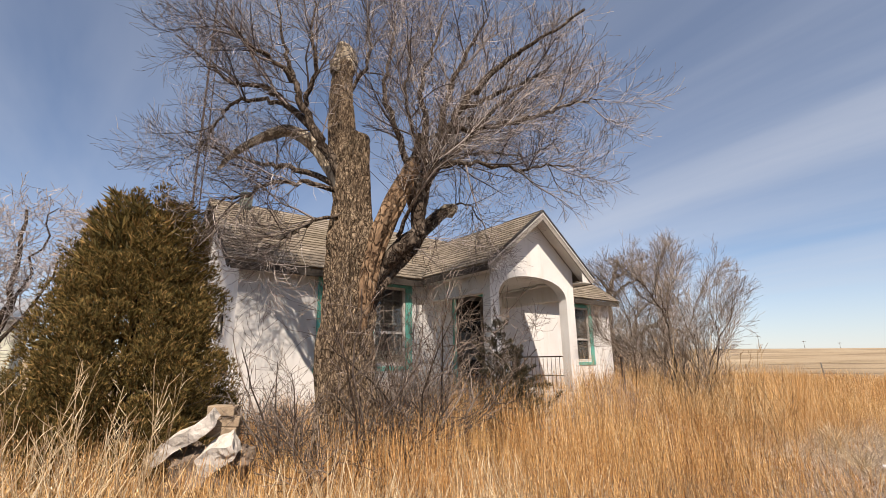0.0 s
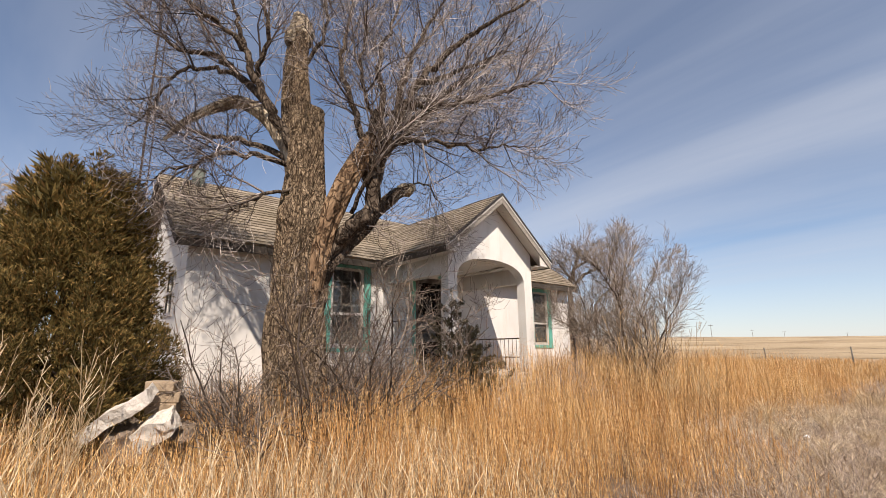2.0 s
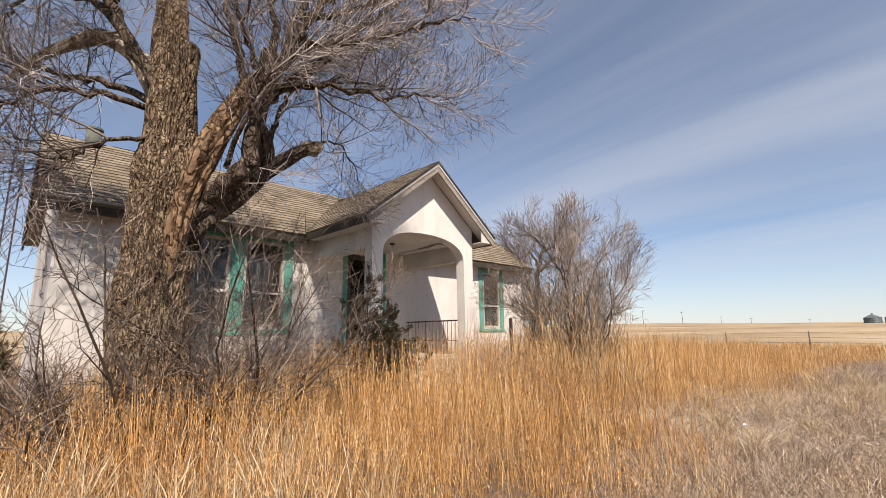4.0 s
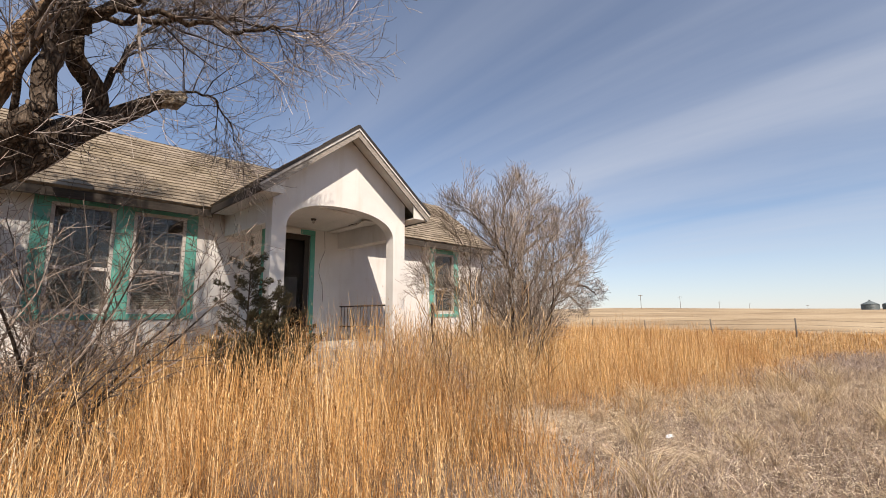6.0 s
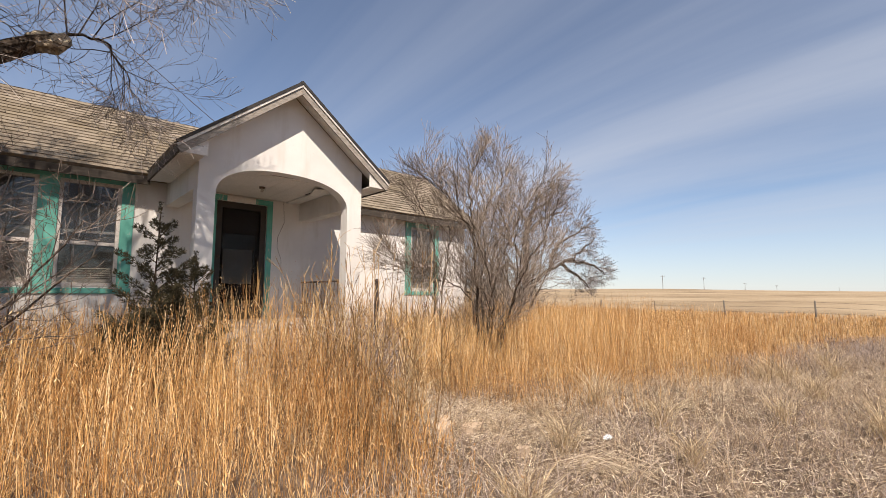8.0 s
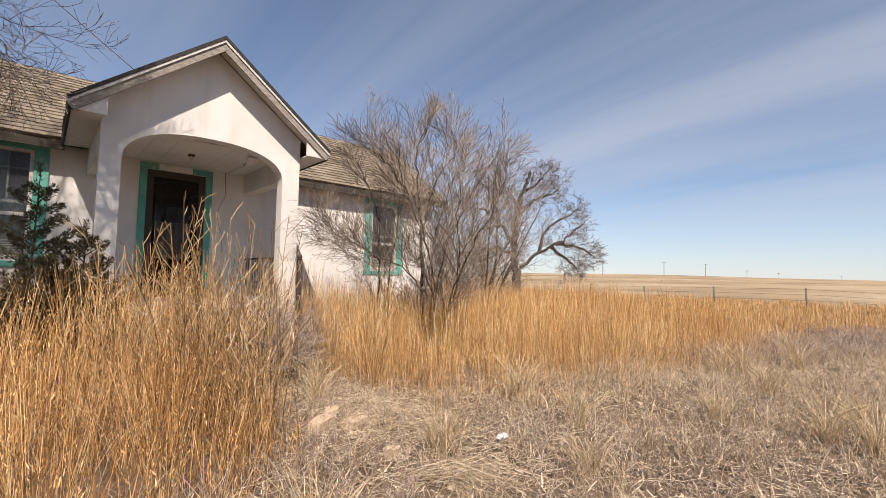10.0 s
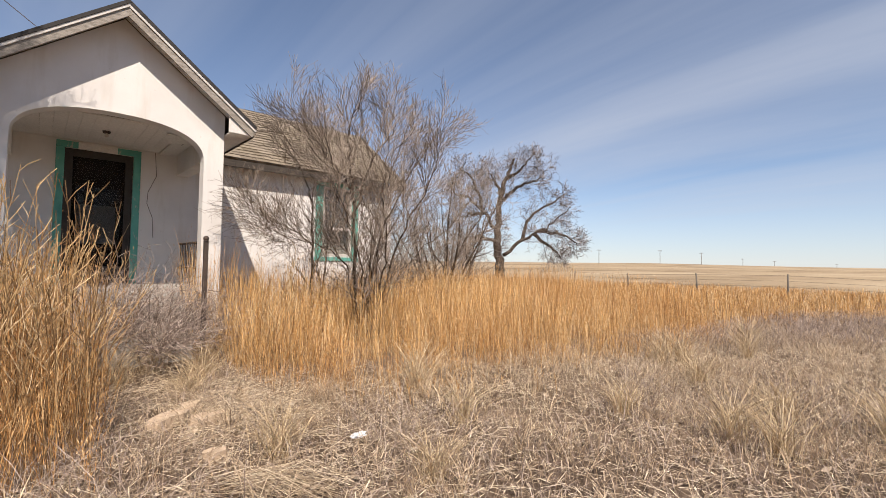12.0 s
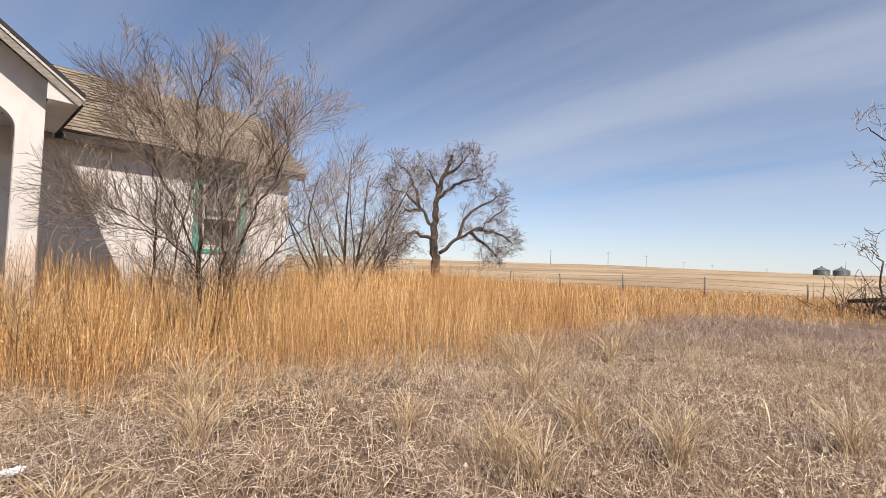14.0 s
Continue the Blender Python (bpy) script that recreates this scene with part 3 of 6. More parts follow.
def build_main_roof():
    x0, x1 = -5.72, 6.22
    deck = bmesh.new()
    rise = RIDGE_Z - EAVE_Z
    back_eave = 2 * RIDGE_Y - EAVE_Y
    slab(deck, [(x0, EAVE_Y, EAVE_Z), (x1, EAVE_Y, EAVE_Z), (x1, RIDGE_Y, RIDGE_Z), (x0, RIDGE_Y, RIDGE_Z)], 0.03)
    slab(deck, [(x0, RIDGE_Y, RIDGE_Z), (x1, RIDGE_Y, RIDGE_Z), (x1, back_eave, EAVE_Z), (x0, back_eave, EAVE_Z)], 0.03)
    roof = part("roof", deck, SHINGLE, house, "weathered tan asphalt shingle roof")
    run = math.hypot(RIDGE_Y - EAVE_Y, rise)
    shingle_rows((x0, EAVE_Y - 0.012, EAVE_Z - 0.005), (1, 0, 0), (0, RIDGE_Y - EAVE_Y, rise), run, lambda h: (-0.02, x1 - x0 + 0.02), roof, False)
    shingle_rows((x1, back_eave, EAVE_Z), (-1, 0, 0), (0, EAVE_Y - RIDGE_Y, rise), run, lambda h: (-0.02, x1 - x0 + 0.02), roof, False)
    cap = bmesh.new()
    k = x0
    while k < x1:
        e = min(k + 0.3, x1 + 0.02)
        j = random.uniform(-0.006, 0.006)
        slab(cap, [(k, RIDGE_Y - 0.12, RIDGE_Z - 0.06 + j), (e, RIDGE_Y - 0.12, RIDGE_Z - 0.068 + j), (e, RIDGE_Y, RIDGE_Z + 0.02 + j), (k, RIDGE_Y, RIDGE_Z + 0.028 + j)], 0.012)
        slab(cap, [(k, RIDGE_Y, RIDGE_Z + 0.028 + j), (e, RIDGE_Y, RIDGE_Z + 0.02 + j), (e, RIDGE_Y + 0.12, RIDGE_Z - 0.068 + j), (k, RIDGE_Y + 0.12, RIDGE_Z - 0.06 + j)], 0.012)
        k += 0.3
    part("ridge_cap", cap, SHINGLE, roof)
    for a, b in ((x0 + 0.03, -1.62), (1.62, x1 - 0.03)):
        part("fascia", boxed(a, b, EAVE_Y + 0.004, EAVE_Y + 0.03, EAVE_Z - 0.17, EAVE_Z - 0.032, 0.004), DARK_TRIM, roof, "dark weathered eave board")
        part("soffit", boxed(a, b, EAVE_Y + 0.032, WALL_Y - 0.003, EAVE_Z - 0.075, EAVE_Z - 0.055), SOFFIT, roof)
    for x in (x0, x1 - 0.03):
        bm = bmesh.new()
        for y0, y1 in ((EAVE_Y, RIDGE_Y), (back_eave, RIDGE_Y)):
            slab(bm, [(x, y0, EAVE_Z - 0.035), (x + 0.03, y0, EAVE_Z - 0.035), (x + 0.03, y1, RIDGE_Z - 0.035), (x, y1, RIDGE_Z - 0.035)], 0.14)
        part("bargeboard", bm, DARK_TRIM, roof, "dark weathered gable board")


build_main_roof()
PORCH_X, PORCH_Z, APEX = 1.66, 3.25, 4.565


def arch_face(bm, y0, y1):
    """The porch front: gable, arch and two pillars in one wall."""
    xl, xr, spring, top = -1.09, 1.04, 2.66, 3.16
    out_l, out_r = -1.325, 1.315
    cx, rx = (xl + xr) / 2, (xr - xl) / 2
    curve = []
    for i in range(33):
        w = math.pi * i / 32
        c, s = math.cos(w), math.sin(w)
        curve.append((cx - rx * math.copysign(abs(c) ** 0.86, c), spring + (top - spring) * s ** 0.8))
    gable = lambda x: APEX - 0.1 - (APEX - PORCH_Z) / PORCH_X * abs(x)
    quads = [[(out_l, -0.15), (xl, -0.15), (xl, spring), (out_l, spring)], [(xr, -0.15), (out_r, -0.15), (out_r, spring), (xr, spring)]]
    quads += [[(out_l, spring), (xl, spring), (xl, gable(xl)), (out_l, gable(out_l))], [(xr, spring), (out_r, spring), (out_r, gable(out_r)), (xr, gable(xr))]]
    for (xa, za), (xb, zb) in zip(curve, curve[1:]):
        if xa < 0 < xb:
            quads.append([(xa, za), (xb, zb), (xb, gable(xb)), (0, gable(0)), (xa, gable(xa))])
        else:
            quads.append([(xa, za), (xb, zb), (xb, gable(xb)), (xa, gable(xa))])
    for q in quads:
        bm.faces.new([bm.verts.new((x, y0, z)) for x, z in q])
    bmesh.ops.remove_doubles(bm, verts=bm.verts, dist=1e-4)
    r = bmesh.ops.extrude_face_region(bm, geom=list(bm.faces))
    for v in [g for g in r["geom"] if isinstance(g, bmesh.types.BMVert)]:
        v.co.y = y1
    bmesh.ops.recalc_face_normals(bm, faces=bm.faces)
    return bm


def build_porch():
    porch = part("porch", arch_face(bmesh.new(), 0.34, 0.56), STUCCO, house, "white stucco porch front with a low arch")
    part("side_beam", boxed(-1.325, -1.12, 0.563, WALL_Y - 0.004, 2.76, 3.22), STUCCO, porch)
    part("side_beam", boxed(1.1, 1.315, 0.563, WALL_Y - 0.004, 2.76, 3.22), STUCCO, porch)
    ceil = bmesh.new()
    n = 15
    for i in range(n):
        a, b = -1.118 + 2.216 * i / n, -1.118 + 2.216 * (i + 1) / n
        sag = random.uniform(0, 0.002) + (0.03 if i == n - 2 else 0)
        box(ceil, a + 0.0008, b - 0.0008, 0.565, WALL_Y - 0.006, 3.135 - sag, 3.155, 0.002)
    part("porch_ceiling", ceil, SOFFIT, porch, "sagging painted board ceiling")
    bm = bmesh.new()
    slab(bm, [(0.62, 0.75, 3.1), (1.08, 0.7, 3.128), (1.08, 1.15, 3.128), (0.72, 1.2, 3.06)], 0.015)
    part("loose_board", bm, SOFFIT, porch, "broken ceiling board hanging loose")
    # boards are uncut here: a thin dark sheet paints the hole's shade
    part("ceiling_hole", boxed(0.78, 0.98, 1.22, 1.5, 3.128, 3.134), SCREEN_FRAME, porch, "dark sheet standing in for the shade of a ceiling gap")
    part("porch_floor", boxed(-1.32, 1.31, 0.565, WALL_Y - 0.004, -0.1, FLOOR_Z), CONCRETE, porch)
    for k in range(5):
        top = FLOOR_Z - 0.19 * k
        part("step", boxed(-0.95, 0.72, 0.337 - 0.28 * (k + 1), 0.337 - 0.28 * k, -0.1, top - 0.01, 0.015), CONCRETE, porch, "worn concrete step")
    deck = bmesh.new()
    for s in (-1, 1):
        yb = EAVE_Y + (APEX - EAVE_Z) / SLOPE + 0.1
        slab(deck, [(s * PORCH_X, 0, PORCH_Z), (s * PORCH_X, EAVE_Y, PORCH_Z), (0, yb, APEX), (0, 0, APEX)], 0.03)
    roof = part("porch_roof", deck, SHINGLE, house, "weathered tan shingled porch gable")
    run = math.hypot(PORCH_X, APEX - PORCH_Z)
    valley = lambda h: EAVE_Y + (h / run) * (APEX - EAVE_Z) / SLOPE + 0.06
    shingle_rows((-PORCH_X, 2.2, PORCH_Z - 0.004), (0, -1, 0), (PORCH_X, 0, APEX - PORCH_Z), run, lambda h: (2.2 - valley(h), 2.215), roof, True)
    shingle_rows((PORCH_X, 0, PORCH_Z - 0.004), (0, 1, 0), (-PORCH_X, 0, APEX - PORCH_Z), run, lambda h: (-0.015, valley(h)), roof, True)
    for s in (-1, 1):
        for y0, y1, drop, deep, m, lab in ((-0.012, 0.018, 0.0, 0.042, WHITE_RAKE, "pale peeling upper rake board"), (0.006, 0.032, 0.042, 0.12, LOWER_RAKE, "weathered lower rake board")):
            bm = bmesh.new()
            g = (APEX - PORCH_Z) / PORCH_X
            x1 = PORCH_X + 0.02 - drop * 0.2
            y0, y1 = y0 + 0.0015 * s, y1 + 0.0015 * s
            a = [(s * x1, y0, APEX - 0.03 - g * x1 - drop), (0, y0, APEX - 0.03 - drop), (0, y1, APEX - 0.03 - drop), (s * x1, y1, APEX - 0.03 - g * x1 - drop)]
            slab(bm, a, deep * 0.78)
            part("rake_board", bm, m, roof, lab)
        bm = bmesh.new()
        g = (APEX - PORCH_Z) / PORCH_X
        x1 = PORCH_X + 0.025
        y0 = -0.022 + 0.0015 * s
        slab(bm, [(s * x1, y0, APEX + 0.026 - g * x1), (0, y0, APEX + 0.026), (0, 0.03, APEX + 0.026), (s * x1, 0.03, APEX + 0.026 - g * x1)], 0.042)
        corner = bmesh.new()
        xa, xb = 1.29, PORCH_X - 0.036
        face = corner.faces.new([corner.verts.new(p) for p in ((s * xa, 0.036, PORCH_Z - 0.13), (s * xb, 0.036, PORCH_Z - 0.13), (s * xb, 0.036, APEX - 0.09 - g * xb), (s * xa, 0.036, APEX - 0.09 - g * xa))])
        made = bmesh.ops.extrude_face_region(corner, geom=[face])
        bmesh.ops.translate(corner, vec=(0, 0.02, 0), verts=[q for q in made["geom"] if isinstance(q, bmesh.types.BMVert)])
        bmesh.ops.recalc_face_normals(corner, faces=corner.faces)
        part("eave_return", corner, SOFFIT, roof)
        part("drip_edge", bm, DRIP, roof, "dark roofing edge along the rake")
        e = s * PORCH_X
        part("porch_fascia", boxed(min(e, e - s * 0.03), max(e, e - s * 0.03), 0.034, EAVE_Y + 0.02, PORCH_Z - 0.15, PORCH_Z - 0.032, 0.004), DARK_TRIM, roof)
        bm = bmesh.new()
        slab(bm, [(s * (PORCH_X - 0.032), 0.034, PORCH_Z - 0.12), (s * (PORCH_X - 0.032), EAVE_Y, PORCH_Z - 0.12), (s * 1.318, EAVE_Y, PORCH_Z - 0.11), (s * 1.318, 0.034, PORCH_Z - 0.11)], 0.015)
        part("porch_soffit", bm, SOFFIT, roof)
        bm = bmesh.new()
        g = (APEX - PORCH_Z) / PORCH_X
        xe = PORCH_X - 0.032
        slab(bm, [(s * xe, 0.034, APEX - 0.06 - g * xe), (s * xe, 0.336, APEX - 0.06 - g * xe), (0, 0.336, APEX - 0.06), (0, 0.034, APEX - 0.06)], 0.02)
        part("gable_soffit", bm, SOFFIT, roof)
    lamp = bmesh.new()
    cylinder(lamp, (-0.056, 1.4, 3.13), (-0.056, 1.4, 3.1), 0.055, 0.045, 18)
    fixture = part("porch_light", lamp, IRON, porch, "bare ceiling lamp holder")
    bulb = bmesh.new()
    bmesh.ops.create_uvsphere(bulb, u_segments=12, v_segments=10, radius=0.028, matrix=Matrix.Translation((-0.056, 1.4, 3.065)))
    cylinder(bulb, (-0.056, 1.4, 3.1), (-0.056, 1.4, 3.08), 0.014, 0.016, 10)
    part("bulb", bulb, PLASTER, fixture, "dusty white bulb", True)
    wire = [Vector((0.75, WALL_Y - 0.03, 3.12)), Vector((0.78, WALL_Y - 0.02, 2.7)), Vector((0.66, WALL_Y - 0.02, 2.4)), Vector((0.65, WALL_Y - 0.02, 2.2)), Vector((0.74, WALL_Y - 0.02, 1.95)), Vector((0.76, WALL_Y - 0.02, 1.6))]
    v, f = tube_data([(wire, [0.004] * 6, 5)])
    raw_part("hanging_wire", v, f, IRON, porch, "loose dark wire hanging down the wall")
    rail = part("railing", boxed(1.18, 1.215, 0.57, WALL_Y - 0.01, 1.48, 1.51, 0.004), IRON, porch, "low black iron side railing")
    part("lower_rail", boxed(1.185, 1.21, 0.57, WALL_Y - 0.01, 1.06, 1.08), IRON, rail)
    for k in range(15):
        y = 0.66 + 0.12 * k
        bm = bmesh.new()
        cylinder(bm, (1.197, y, FLOOR_Z), (1.197, y, 1.48), 0.007, 0.007, 6)
        part("baluster", bm, IRON, rail)


build_porch()


def build_post():
    p = thing("handrail_post", "black iron handrail post with a ball cap beside the steps", "post", (0.753, -1.057, 0))
    bm = boxed(0.728, 0.778, -1.082, -1.032, -0.05, 1.42, 0.005)
    part("shaft", bm, IRON, p)
    cap = bmesh.new()
    bmesh.ops.create_uvsphere(cap, u_segments=14, v_segments=10, radius=0.034, matrix=Matrix.Translation((0.753, -1.057, 1.455)))
    cylinder(cap, (0.753, -1.057, 1.418), (0.753, -1.057, 1.43), 0.036, 0.03, 12)
    part("ball_cap", cap, IRON, p, "", True)


build_post()


def build_chimney():
    c = thing("chimney", "short dull green chimney pipe on the ridge", "chimney", (-5.0, 4.35, 4.8))
    bm = bmesh.new()
    cylinder(bm, (-5.0, 4.35, 4.7), (-5.0, 4.35, 5.16), 0.13, 0.13, 24)
    part("flue", bm, CHIMNEY, c, "", True)
    bm = bmesh.new()
    cylinder(bm, (-5.0, 4.35, 5.163), (-5.0, 4.35, 5.2), 0.145, 0.14, 24)
    part("flue_cap", bm, CHIMNEY, c)


build_chimney()


def build_mast():
    m = thing("antenna_mast", "tall slim dark steel mast beside the gable", "mast", (-6.0, 4.5, 0))
    legs = [(0.09, 0), (-0.045, 0.078), (-0.045, -0.078)]
    for dx, dy in legs:
        bm = bmesh.new()
        cylinder(bm, (-6.0 + dx, 4.5 + dy, 0), (-6.0 + dx, 4.5 + dy, 11), 0.014, 0.012, 8)
        part("leg", bm, IRON, m)
    paths = []
    for k in range(38):
        z = 0.3 + 0.28 * k
        for i in range(3):
            a, b = legs[i], legs[(i + 1) % 3]
            paths.append(([Vector((-6.0 + a[0], 4.5 + a[1], z)), Vector((-6.0 + b[0], 4.5 + b[1], z + 0.28))], [0.005, 0.005], 4))
    v, f = tube_data(paths)
    raw_part("lattice", v, f, IRON, m)


build_mast()


# ---- trees ----
def smooth_path(pts, per=5):
    pts = [Vector(p) for p in pts]
    res = []
    for i in range(len(pts) - 1):
        p0, p1, p2, p3 = pts[max(i - 1, 0)], pts[i], pts[i + 1], pts[min(i + 2, len(pts) - 1)]
        for k in range(per):
            t = k / per
            res.append(0.5 * (2 * p1 + (p2 - p0) * t + (2 * p0 - 5 * p1 + 4 * p2 - p3) * t * t + (3 * p1 - p0 - 3 * p2 + p3) * t ** 3))
    return res + [pts[-1]]


def wander(rng, start, way, length, r, steps, up, crook):
    pts, d = [start.copy()], way.normalized()
    for _ in range(steps):
        d = (d + Vector((rng.gauss(0, crook), rng.gauss(0, crook), rng.gauss(0, crook) + up))).normalized()
        pts.append(pts[-1] + d * (length / steps))
    return pts, [max(0.0022, r * (1 - 0.75 * i / steps)) for i in range(steps + 1)]


def sprout(rng, pts, radii, depth, out, count, length, up, spread, crook=0.16, begin=0.15, fewer=0.5):
    """Side twigs along a branch, and twigs on those."""
    n = len(pts) - 1
    for k in range(count):
        t = begin + (1 - begin) * (k + rng.random()) / count
        i = min(int(t * n), n - 1)
        base = pts[i].lerp(pts[i + 1], t * n - i)
        along = (pts[i + 1] - pts[i]).normalized()
        side = along.cross(Vector((rng.gauss(0, 1), rng.gauss(0, 1), rng.gauss(0, 1)))).normalized()
        way = along * (1 - spread) + side * spread
        ln = length * rng.uniform(0.5, 1.15) * (1.1 - 0.5 * t)
        r = min(radii[i] * 0.65, 0.0095 * ln ** 1.2 + 0.0032)
        p, q = wander(rng, base, way, ln, r, 5 if ln > 0.6 else 3 if ln > 0.3 else 2, up, crook)
        out.append((p, q, 4 if r > 0.012 else 3))
        if depth > 1:
            sprout(rng, p, q, depth - 1, out, max(3, int(count * fewer)), length * 0.55, up, spread, crook, 0.15, fewer)


def trunk_mesh(path, radii, sides, depth, seed, per=8, knob=0.16):
    """A thick stem with furrowed bark worked into its surface and a closed end."""
    pts = smooth_path(path, per)
    n = len(pts)
    verts, faces = [], []
    for i, p in enumerate(pts):
        f = i / (n - 1) * (len(radii) - 1)
        k = min(int(f), len(radii) - 2)
        r = radii[k] + (radii[k + 1] - radii[k]) * (f - k)
        d = (pts[min(i + 1, n - 1)] - pts[max(i - 1, 0)]).normalized()
        a = d.cross(Vector((0.1, 0.99, 0.08))).normalized()
        b = d.cross(a)
        for s in range(sides):
            w = 2 * math.pi * s / sides
            dirn = a * math.cos(w) + b * math.sin(w)
            q = Vector((math.cos(w) * 1.3, math.sin(w) * 1.3, i * 0.06 + seed))
            lump = knob * noise.noise(q)
            furrow = abs(noise.noise(Vector((math.cos(w) * r * 30, math.sin(w) * r * 30, p.z * 3.4 + seed + 0.7 * lump))))
            verts.append(p + dirn * (r * (1 + lump) - depth * (1 - min(1, furrow * 3.5))))
    for i in range(n - 1):
        o = i * sides
        for s in range(sides):
            t = (s + 1) % sides
            faces.append((o + s, o + t, o + sides + t, o + sides + s))
    faces.append(tuple(range((n - 1) * sides, n * sides)))
    return verts, faces


